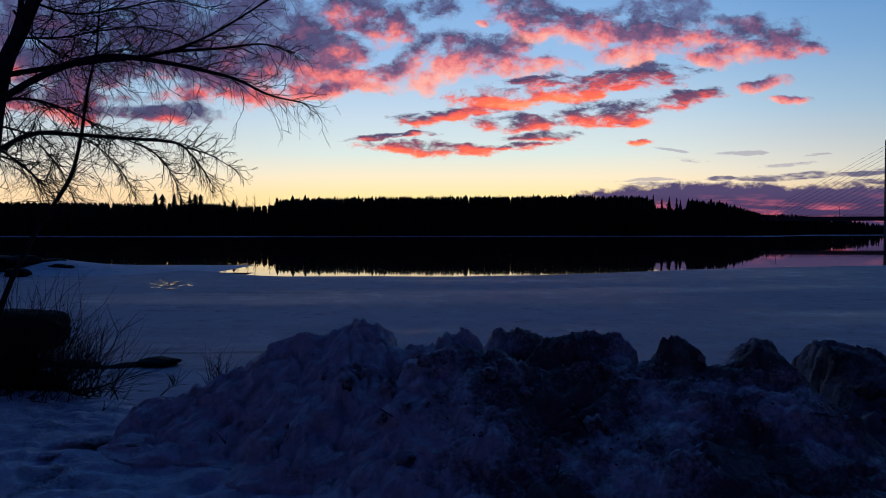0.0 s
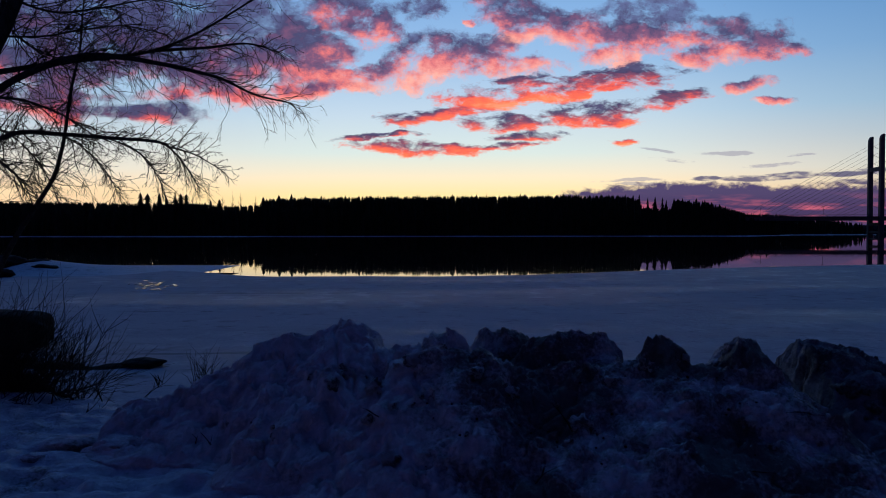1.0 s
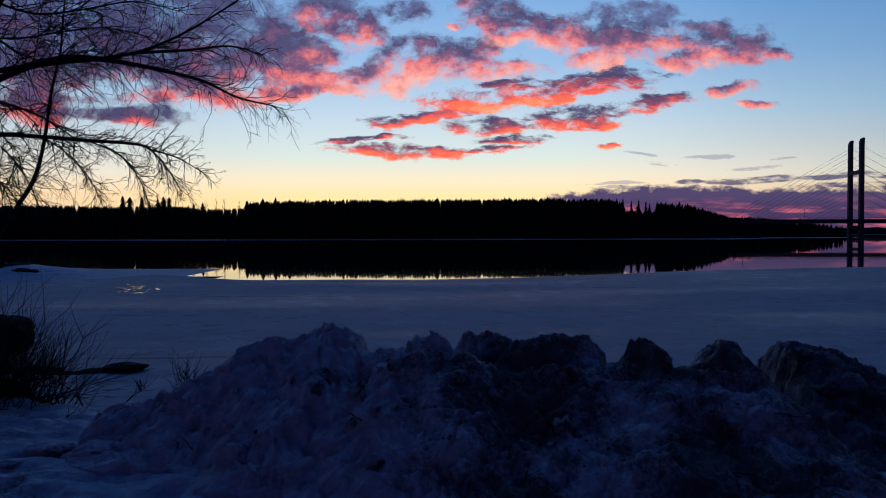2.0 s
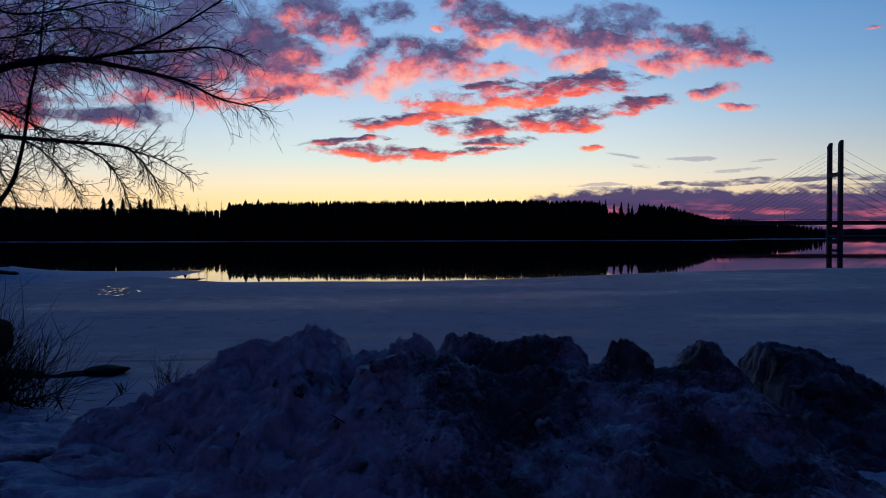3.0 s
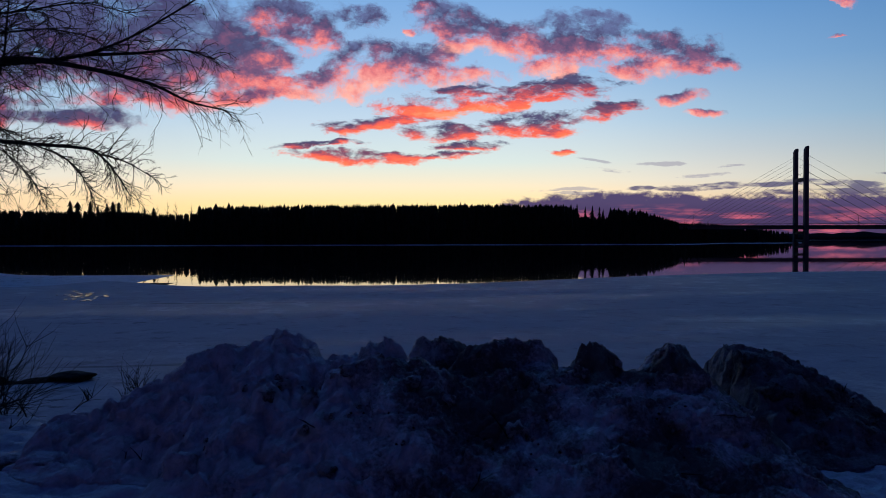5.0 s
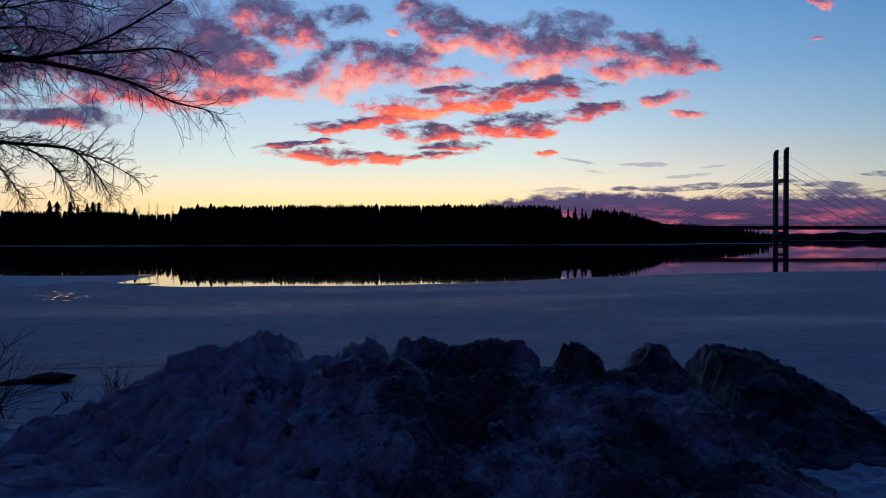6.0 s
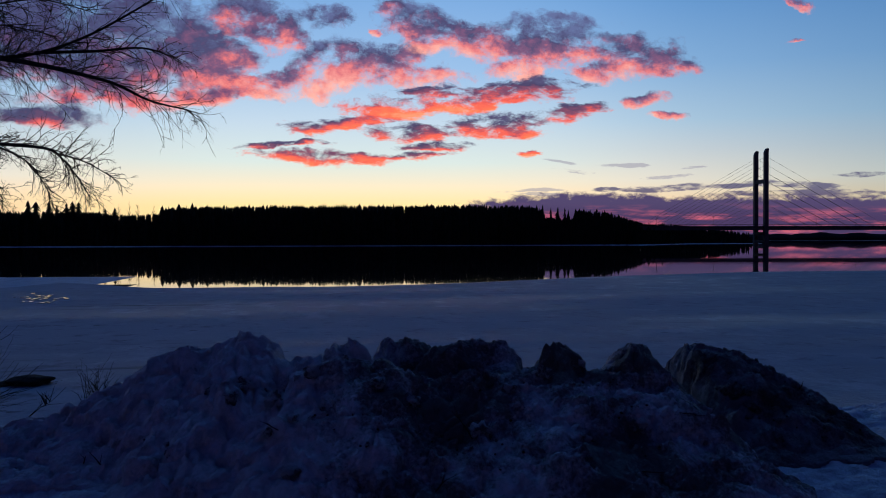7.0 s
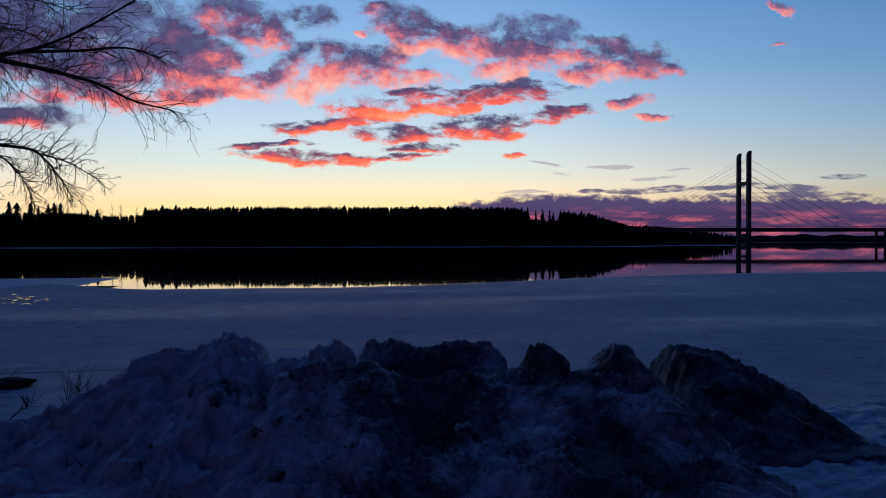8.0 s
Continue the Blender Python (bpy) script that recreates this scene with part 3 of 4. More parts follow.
# ---- the bridge ----
def build_bridge():
    ax = Vector((math.cos(radians(7.5)), -math.sin(radians(7.5)), 0))
    side = Vector((-ax.y, ax.x, 0))
    mid = Vector((216.0, 374.0, 0))
    deck_top, half = 7.5, 6.2
    bridge = thing("cable_stayed_bridge", None, "grey concrete cable-stayed bridge with twin pylon legs", "bridge", at=(0, 0, 0))

    def at(along, across, z):
        return mid + ax * along + side * across + Vector((0, 0, z))

    verts, faces = [], []
    for a0 in range(-90, 300, 10):
        box_verts(verts, faces, at(a0 + 5, 0, deck_top - 0.95), (5.0, half - 0.6, 0.75), ax)
    part("deck", mesh_of("deck", verts, faces, CONCRETE), bridge)
    for s in (-1, 1):
        verts, faces = [], []
        box_verts(verts, faces, at(105, s * (half - 0.35), deck_top - 0.05), (195, 0.2, 0.3), ax)
        for k in range(-88, 300, 4):
            box_verts(verts, faces, at(k, s * (half - 0.35), deck_top + 0.55), (0.05, 0.05, 0.5), ax)
        box_verts(verts, faces, at(105, s * (half - 0.35), deck_top + 1.05), (195, 0.05, 0.05), ax)
        part("railing", mesh_of("railing", verts, faces, STEEL), bridge)
    for s in (-1, 1):
        verts, faces = [], []
        base = len(verts)
        out = s * (half + 0.1)
        for z, w in ((WATER_Z - 3, 1.0), (20, 0.95), (45.0, 0.9), (46.3, 0.7), (46.9, 0.35)):
            lean = 0.0 if z < 44 else (z - 45.0) * 0.25
            for sx, sy in ((-1, -1), (1, -1), (1, 1), (-1, 1)):
                verts.append(at(sx * w + lean, out + sy * 1.1, z))
        for k in range(4):
            for q in range(4):
                a, b = base + 4 * k + q, base + 4 * k + (q + 1) % 4
                faces.append((a, b, b + 4, a + 4))
        faces.append(tuple(base + 16 + q for q in range(4)))
        part("pylon_leg", mesh_of("pylon_leg", verts, faces, CONCRETE), bridge)
    for z, h in ((30.6, 0.9), (4.0, 0.7), (0.2, 0.5)):
        verts, faces = [], []
        box_verts(verts, faces, at(0, 0, z), (0.7, half, h), ax)
        part("crossbeam", mesh_of("crossbeam", verts, faces, CONCRETE), bridge)
    for s in (-1, 1):
        for d in (-1, 1):
            for k in range(8):
                top = 43.0 - k * 4.2
                reach = 62.0 - k * 6.6
                verts, faces = [], []
                tube(verts, faces, [at(0, s * half, top), at(d * reach, s * half, deck_top)], [0.055, 0.055], 6)
                part("stay_cable", mesh_of("stay_cable", verts, faces, STEEL), bridge)
    for along in (-69, 72, 135, 200, 265):
        for s in (-1, 1):
            verts, faces = [], []
            tube(verts, faces, [at(along, s * 3.9, WATER_Z - 3), at(along, s * 3.9, deck_top - 1.5)], [0.65, 0.65], 14)
            part("pier", mesh_of("pier", verts, faces, CONCRETE), bridge)
    for k, along in enumerate(range(-78, 290, 26)):
        s = 1 if k % 2 else -1
        lamp = thing("street_lamp", None, "slim dark street lamp on the bridge deck", "street lamp", "lamps along the bridge", at=at(along, s * (half - 0.9), deck_top - 0.2))
        verts, faces = [], []
        tube(verts, faces, bowed([(0, 0, 0), (0, 0, 4.6), (0, -s * 0.35, 5.3), (0, -s * 1.2, 5.5)], 4), [0.09] * 13, 6)
        part("pole", mesh_of("pole", verts, faces, STEEL), lamp)
        verts, faces = [], []
        box_verts(verts, faces, (0, -s * 1.5, 5.5), (0.16, 0.4, 0.07))
        part("lamp_head", mesh_of("lamp_head", verts, faces, STEEL), lamp)


build_bridge()


# ---- the ploughed snow pile ----
# the plough's heaps: crest x, crest y, top, reach to either side, squareness of either side, run of the front, run of the back
HEAPS = [
    (-0.67, 6.50, 0.92, 1.10, 0.78, 1.7, 1.5, 1.25, 0.80),
    (-0.66, 6.45, 0.95, 0.18, 0.14, 2.5, 2.1, 0.30, 0.30),
    (-1.16, 6.50, 0.82, 0.87, 0.74, 1.7, 2.0, 1.10, 0.80),
    (-1.72, 6.45, 0.53, 0.86, 0.75, 1.3, 2.1, 1.00, 0.70),
    (-2.27, 6.40, 0.29, 0.35, 0.80, 5.8, 1.5, 0.70, 0.60),
    (-0.23, 6.20, 0.75, 1.25, 1.00, 3.8, 4.5, 1.30, 0.90),
    (0.14, 6.20, 0.93, 0.38, 0.45, 2.5, 2.5, 0.50, 0.50),
    (0.33, 5.75, 0.82, 1.18, 0.62, 2.8, 2.6, 1.30, 0.80),
]
BLOCKS = [
    (0.66, 6.70, 0.84, 0.62, 0.62, 2.7, 2.7, 0.40, 0.50),
    (1.24, 6.30, 0.87, 0.68, 0.45, 5.4, 7.3, 0.45, 0.60),
    (1.83, 6.00, 0.89, 0.24, 0.46, 2.8, 1.4, 0.80, 0.70),
    (2.47, 6.00, 0.85, 0.70, 0.72, 1.6, 1.2, 1.40, 0.80),
    (2.52, 6.00, 0.86, 0.25, 0.22, 2.8, 4.3, 0.40, 0.40),
    (1.59, 5.75, 0.66, 1.88, 1.61, 4.5, 3.6, 1.50, 0.90),
    (1.06, 5.50, 0.67, 0.17, 0.16, 2.0, 2.0, 0.25, 0.20),
    (0.05, 5.00, 0.27, 0.45, 0.40, 2.2, 2.2, 0.40, 0.50),
    (-0.72, 5.30, 0.22, 0.32, 0.36, 2.2, 2.2, 0.30, 0.40),
]
# bumps and hollows: x, y, rise, half width, half depth
DENTS = [
    (0.70, 6.68, 0.07, 0.035, 0.06), (-0.72, 5.7, 0.10, 0.14, 0.12), (-0.35, 5.9, -0.14, 0.09, 0.16), (2.42, 5.55, -0.15, 0.13, 0.08), (2.15, 5.05, -0.15, 0.24, 0.10), (2.55, 5.2, 0.07, 0.3, 0.1),
    (0.75, 5.25, -0.12, 0.22, 0.18), (1.4, 5.2, -0.10, 0.26, 0.16), (-0.05, 5.5, -0.08, 0.14, 0.22), (1.5, 4.6, 0.14, 0.3, 0.22), (-1.2, 5.9, 0.06, 0.2, 0.12), (0.3, 4.9, 0.08, 0.22, 0.12),
]


def warped(X, Y, seed):
    return X + 0.10 * fbm(X * 4, Y * 4, seed, 4), Y + 0.10 * fbm(X * 4, Y * 4, seed + 6, 4)


def pile_height(X, Y):
    wx, wy = warped(X, Y, 61)
    z = np.zeros_like(wx)
    for x, y, top, left, right, p_left, p_right, front, back in HEAPS + BLOCKS:
        dx, dy = wx - x, wy - y
        across = np.where(dx < 0, 1 - np.clip(-dx / left, 0, 1) ** p_left, 1 - np.clip(dx / right, 0, 1) ** p_right)
        along = np.where(dy < 0, 1 - np.clip(-dy / front, 0, 1) ** 1.2, 1 - np.clip(dy / back, 0, 1) ** 2)
        z = np.maximum(z, top * across * along)
    for x, y, rise, rx, ry in DENTS:
        z = z + rise * np.exp(-((wx - x) / rx) ** 2 - ((wy - y) / ry) ** 2)
    return z


def heap_height(X, Y):
    wx, wy = warped(X, Y, 62)
    return 0.68 * smooth(wx, 3.04, 3.22) * (1 - np.clip((wx - 3.35) / 1.3, 0, 1) ** 1.8) * smooth(wy, 5.2, 6.7) ** 0.8 * smooth(wy, 7.5, 6.9)


def build_pile(name, label, height, x0, x1, y0, y1, mat, clods, seed):
    xs, ys = np.arange(x0, x1, 0.013), np.arange(y0, y1, 0.014)
    X, Y = np.meshgrid(xs, ys)
    Z = height(X, Y)
    inside = smooth(Z, 0.01, 0.15)
    Z = Z + inside * (0.04 * fbm(X * 3.0, Y * 3.0, 71, 3, 0.6) + 0.06 * fbm(X * 8, Y * 8, 75, 3, 0.6))
    # creases between the clumps
    Z = Z - inside * 0.05 * smooth(np.abs(fbm(X * 4.5, Y * 4.5, 79, 3, 0.6)), 0.16, 0.0)
    # clods
    rng = np.random.RandomState(seed)
    for _ in range(clods):
        cx, cy = rng.uniform(x0, x1), rng.uniform(y0, y1)
        r = 0.025 + 0.1 * rng.rand() ** 2.5
        i0, i1 = np.searchsorted(xs, (cx - r, cx + r))
        j0, j1 = np.searchsorted(ys, (cy - r, cy + r))
        if i1 - i0 < 2 or j1 - j0 < 2:
            continue
        patch = Z[j0:j1, i0:i1]
        here = patch.mean()
        if here < 0.05:
            continue
        q = ((X[j0:j1, i0:i1] - cx) / r) ** 2 + ((Y[j0:j1, i0:i1] - cy) / (r * rng.uniform(0.7, 1.0))) ** 2
        Z[j0:j1, i0:i1] = np.maximum(patch, patch * 0.4 + here * 0.6 + r * 0.42 * np.clip(1 - q, 0, 1) ** 0.4 - 0.022)
    Z = Z + inside * 0.036 * fbm(X * 16, Y * 16, 77, 4, 0.72)
    low = ground_height(X, Y)
    Z = np.where(inside > 0.02, Z + low * 0.5, low - 0.08)
    flat = (Z > low - 0.06).ravel()
    faces = [f for f in grid_faces(len(xs), len(ys)) if flat[f[0]] or flat[f[1]] or flat[f[2]] or flat[f[3]]]
    # pushed sideways, so that the slopes overhang here and there
    PX = X + inside * 0.06 * fbm(Y * 6, Z * 6 + X * 2, 83, 3)
    PY = Y + inside * 0.09 * fbm(X * 6, Z * 6 + Y, 89, 3)
    used = np.unique(np.array(faces))
    renumber = np.zeros(X.size, int)
    renumber[used] = np.arange(len(used))
    verts = np.stack([PX.ravel(), PY.ravel(), Z.ravel()], 1)[used]
    return thing(name, mesh_of(name, verts, renumber[np.array(faces)].tolist(), mat, True), label, "snowbank")


bank_a = build_pile("snowbank", "long lumpy bank of dirty ploughed snow", pile_height, -3.0, 3.6, 3.7, 7.6, PILE_SNOW, 2200, 4)
bank_b = build_pile("snowbank", "dark dirty heap of ploughed snow behind the bank", heap_height, 2.8, 5.0, 5.0, 7.8, DIRTY_SNOW, 300, 6)


def rock_mesh(name, half, seed, mat, square=2.6, rough=0.12, detail=3):
    """A rounded stone or clod with its base at z = 0."""
    bm = bmesh.new()
    bmesh.ops.create_icosphere(bm, subdivisions=detail + 1, radius=1.0)
    for v in bm.verts:
        d = v.co.normalized()
        k = (abs(d.x) ** square + abs(d.y) ** square + abs(d.z) ** square) ** (-1 / square)
        k *= 1 + rough * noise.fractal(d * 1.6 + Vector((seed * 3.7, seed, 0)), 1.0, 2.0, 4)
        v.co = Vector((d.x * k * half[0], d.y * k * half[1], d.z * k * half[2]))
    low = min(v.co.z for v in bm.verts)
    for v in bm.verts:
        v.co.z -= low
    me = bpy.data.meshes.new(name)
    bm.to_mesh(me)
    bm.free()
    me.materials.append(mat)
    me.polygons.foreach_set("use_smooth", [True] * len(me.polygons))
    return me


def ground_at(x, y):
    return float(ground_height(np.array([x]), np.array([y]))[0])


def stud_pile(bank, height, span, clods, crumbs, seed):
    """Loose snow clods and crumbs of frozen dirt stuck in a bank."""
    rng = random.Random(seed)
    snow = [rock_mesh("snow_clod", (1.0, 0.85, 0.7), 20.0 + k, bank.data.materials[0], 3.0, 0.75, 2) for k in range(5)]
    dirt = [rock_mesh("dirt_crumb", (1.0, 0.8, 0.7), 30.0 + k, SOIL, 2.4, 0.4, 1) for k in range(4)]
    for k in range(clods + crumbs):
        for _ in range(30):
            x, y = rng.uniform(span[0], span[1]), rng.uniform(span[2], span[3])
            z = float(height(np.array([x]), np.array([y]))[0])
            if z > 0.12:
                break
        else:
            continue
        snowy = k < clods
        r = 0.014 + 0.05 * rng.random() ** 2.2 if snowy else rng.uniform(0.004, 0.012)
        piece = part("snow_clod" if snowy else "dirt_crumb", rng.choice(snow if snowy else dirt), bank)
        piece.matrix_basis = Matrix.LocRotScale((x, y, z - r * (0.95 if snowy else 0.4)), Euler((rng.uniform(-0.5, 0.5), rng.uniform(-0.5, 0.5), rng.uniform(0, 6.3))), (r, r * rng.uniform(0.7, 1.1), r))


stud_pile(bank_a, pile_height, (-1.8, 2.9, 4.6, 6.0), 80, 0, 51)
stud_pile(bank_a, pile_height, (-0.1, 2.4, 4.7, 5.7), 0, 90, 53)
stud_pile(bank_b, heap_height, (3.2, 4.4, 5.4, 6.3), 30, 40, 52)


def build_chunks():
    for k, (x, y, w, h) in enumerate([(-1.24, 5.35, 0.13, 0.26), (-2.35, 5.9, 0.2, 0.14), (-2.75, 6.1, 0.25, 0.12), (-0.15, 4.55, 0.12, 0.14), (-1.7, 5.6, 0.1, 0.08), (-2.9, 5.7, 0.08, 0.06)]):
        me = rock_mesh("snow_chunk", (w, w * 0.8, h * 0.55), k + 2.0, PILE_SNOW, 2.2, 0.35)
        thing("snow_chunk", me, "loose clod of ploughed snow beside the pile", "snow chunk", "snow clods", at=(x, y, ground_at(x, y) - 0.05))


build_chunks()


# ---- left bank: stones, headland, bushes ----
def build_stones():
    me = rock_mesh("boulder", (1.25, 0.8, 0.47), 1.0, STONE, 3.4, 0.12, 4)
    thing("boulder", me, "large dark rounded boulder frozen in the river ice", "boulder", at=(-10.12, 18.2, ICE_Z - 0.06))
    for x, y, w, h in [(-25.6, 51.0, 1.0, 0.75), (-27.6, 50.5, 1.5, 0.9), (-24.4, 49.5, 0.9, 0.55), (-25.2, 46.0, 0.75, 0.45), (-30.0, 50, 2.4, 1.0), (-33.5, 51, 2.6, 1.1), (-37.5, 51, 2.6, 1.2), (-28.2, 47.5, 1.1, 0.5)]:
        me = rock_mesh("shore_stone", (w, w * 0.8, h * 0.6), x, STONE, 2.4, 0.25)
        thing("shore_stone", me, "dark rounded stone showing through shore snow", "stone", "stones along the headland", at=(x, y, ICE_Z - 0.1))
    me = rock_mesh("low_stone", (0.42, 0.3, 0.1), 7.0, STONE, 2.2, 0.25)
    thing("low_stone", me, "low dark stone at the end of a reed strip", "stone", at=(-5.85, 16.0, ICE_Z - 0.05))
    # a strip of bare soil and stubble on the ice margin
    xs, ys = np.linspace(-13, -5.9, 90), np.linspace(15.4, 16.6, 14)

    def height(X, Y):
        edge = smooth(np.abs(Y - 16.0 - 0.15 * np.sin(X * 2)), 0.5, 0.15) * smooth(X, -5.95, -6.4)
        return ICE_Z - 0.06 + edge * (0.12 + 0.12 * fbm(X * 2, Y * 3, 93))

    ob = thing("soil_strip", sheet("soil_strip", xs, ys, height, SOIL), "low strip of bare dark soil along the ice", "soil")
    xs, ys = np.linspace(-6.2, -3.3, 90), np.linspace(7.5, 8.7, 40)

    def mound(X, Y):
        r = ((X + 4.9) / 1.25) ** 2 + ((Y - 8.05) / 0.42) ** 2
        return ground_height(X, Y) - 0.05 + smooth(r + 0.5 * fbm(X * 4, Y * 4, 101), 1.0, 0.2) * (0.3 + 0.25 * fbm(X * 6, Y * 6, 103))

    thing("soil_clump", sheet("soil_clump", xs, ys, mound, SOIL), "bare dark soil and roots under the bush", "soil")
    # the headland
    xs, ys = np.linspace(-60, -15, 150), np.linspace(45, 62, 60)

    def head(X, Y):
        r = smooth(X, -16.5, -25) * smooth(X, -29, -25.5) * smooth(np.abs(Y - 52), 6.5, 1.0)
        return ICE_Z - 0.06 + r * (0.62 + 0.35 * fbm(X * 0.3, Y * 0.3, 97))

    thing("headland", sheet("headland", xs, ys, head, FAR_SNOW), "low snow-covered headland reaching into the river", kind="structure")


def sprout(verts, faces, rng, start, way, length, radius, droop, depth, sides=3, spread=0.6, kids=4):
    """A twig with side twigs, bending as it goes."""
    steps = max(3, int(length / 0.09)) if depth else max(3, int(length / 0.12))
    steps = min(steps, 9)
    pts, p, d = [start.copy()], start.copy(), way.normalized()
    for k in range(steps):
        d = (d + Vector((rng.gauss(0, 0.16), rng.gauss(0, 0.16), rng.gauss(0, 0.14) + droop / steps))).normalized()
        p = p + d * (length / steps)
        pts.append(p.copy())
    tube(verts, faces, pts, [radius * (1 - 0.75 * k / steps) for k in range(steps + 1)], sides)
    if depth > 0:
        for _ in range(kids):
            k = rng.randint(1, steps - 1)
            d = (pts[k + 1] - pts[k]).normalized()
            off = Vector((rng.gauss(0, 1), rng.gauss(0, 1), rng.gauss(0, 0.8))) * spread
            sprout(verts, faces, rng, pts[k], d + off, length * rng.uniform(0.35, 0.7), radius * 0.55, droop, depth - 1, 3, spread, kids)


def whip(verts, faces, rng, start, way, length, radius, droop, depth, kids):
    """A slender birch twig that arches over, with finer ones springing from it."""
    steps = 8 if depth else 6
    pts, p, d = [start.copy()], start.copy(), way.normalized()
    curl = Vector((rng.gauss(0, 0.08), rng.gauss(0, 0.06), rng.gauss(0, 0.08)))
    ways = []
    for k in range(steps):
        d = (d + curl + Vector((rng.gauss(0, 0.15), rng.gauss(0, 0.12), rng.gauss(0, 0.15) + droop * (0.4 + k / steps)))).normalized()
        ways.append(d)
        p = p + d * (length / steps)
        pts.append(p.copy())
    tube(verts, faces, pts, [radius * (1 - 0.7 * k / steps) for k in range(steps + 1)], 4 if depth > 1 else 3)
    for j in range(kids if depth else 0):
        k = min(steps - 1, 1 + int((j + rng.random()) / kids * (steps - 1)))
        aside = ways[k].cross(Vector((rng.gauss(0, 1), rng.gauss(0, 1), rng.gauss(0, 1)))).normalized()
        whip(verts, faces, rng, pts[k], ways[k] + aside * rng.uniform(0.45, 1.05), length * rng.uniform(0.35, 0.65) * (1.1 - 0.5 * k / steps), radius * 0.58, droop, depth - 1, kids)


def build_bush(name, label, foot, size, stems, seed, lean=(0.4, 0), fan=0.55, kids=3, thick=1.0):
    rng = random.Random(seed)
    bush = thing(name, None, label, "bush", at=foot)
    for _ in range(stems):
        verts, faces = [], []
        start = Vector((rng.gauss(0, size[0] * 0.4), rng.gauss(0, 0.18), -0.05))
        way = Vector((min(lean[0] + rng.gauss(0, fan), 0.85), lean[1] + rng.gauss(0, 0.35), rng.uniform(0.35, 1.0)))
        sprout(verts, faces, rng, start, way, size[1] * rng.uniform(0.55, 1.0), rng.uniform(0.004, 0.008) * thick, 0.12, 1, 4, 0.35, kids)
        part("stem", mesh_of("stem", verts, faces, TWIG), bush)


build_stones()
build_bush("willow_bush", "leafless dark willow bush on the snowy bank", (-4.25, 7.75, 0.02), (1.0, 1.05), 170, 11, (0.32, 0), 0.55, 6)
build_bush("willow_bush", "leafless low willow shoots at the bank edge", (-4.1, 7.55, 0.0), (1.1, 0.75), 80, 12, (0.5, 0), 0.6, 3)
build_bush("willow_bush", "leafless willow shoots beside the boulder", (-5.6, 10.2, -0.6), (1.4, 1.35), 50, 13, (0.15, 0), 0.4, 4)
build_bush("willow_bush", "leafless dense willow stems at the bank edge", (-5.1, 8.3, 0.05), (1.0, 1.2), 90, 17, (0.3, 0), 0.5, 5)
build_bush("weed_tuft", "dry weed stems standing in the ice", (-4.12, 14.0, ICE_Z), (0.16, 0.76), 20, 14, (0.05, 0), 0.08, 2, 1.2)
build_bush("weed_tuft", "single dry weed sprig standing in the ice", (-4.85, 14.0, ICE_Z), (0.08, 0.36), 7, 15, (0.0, 0), 0.2, 1, 1.8)


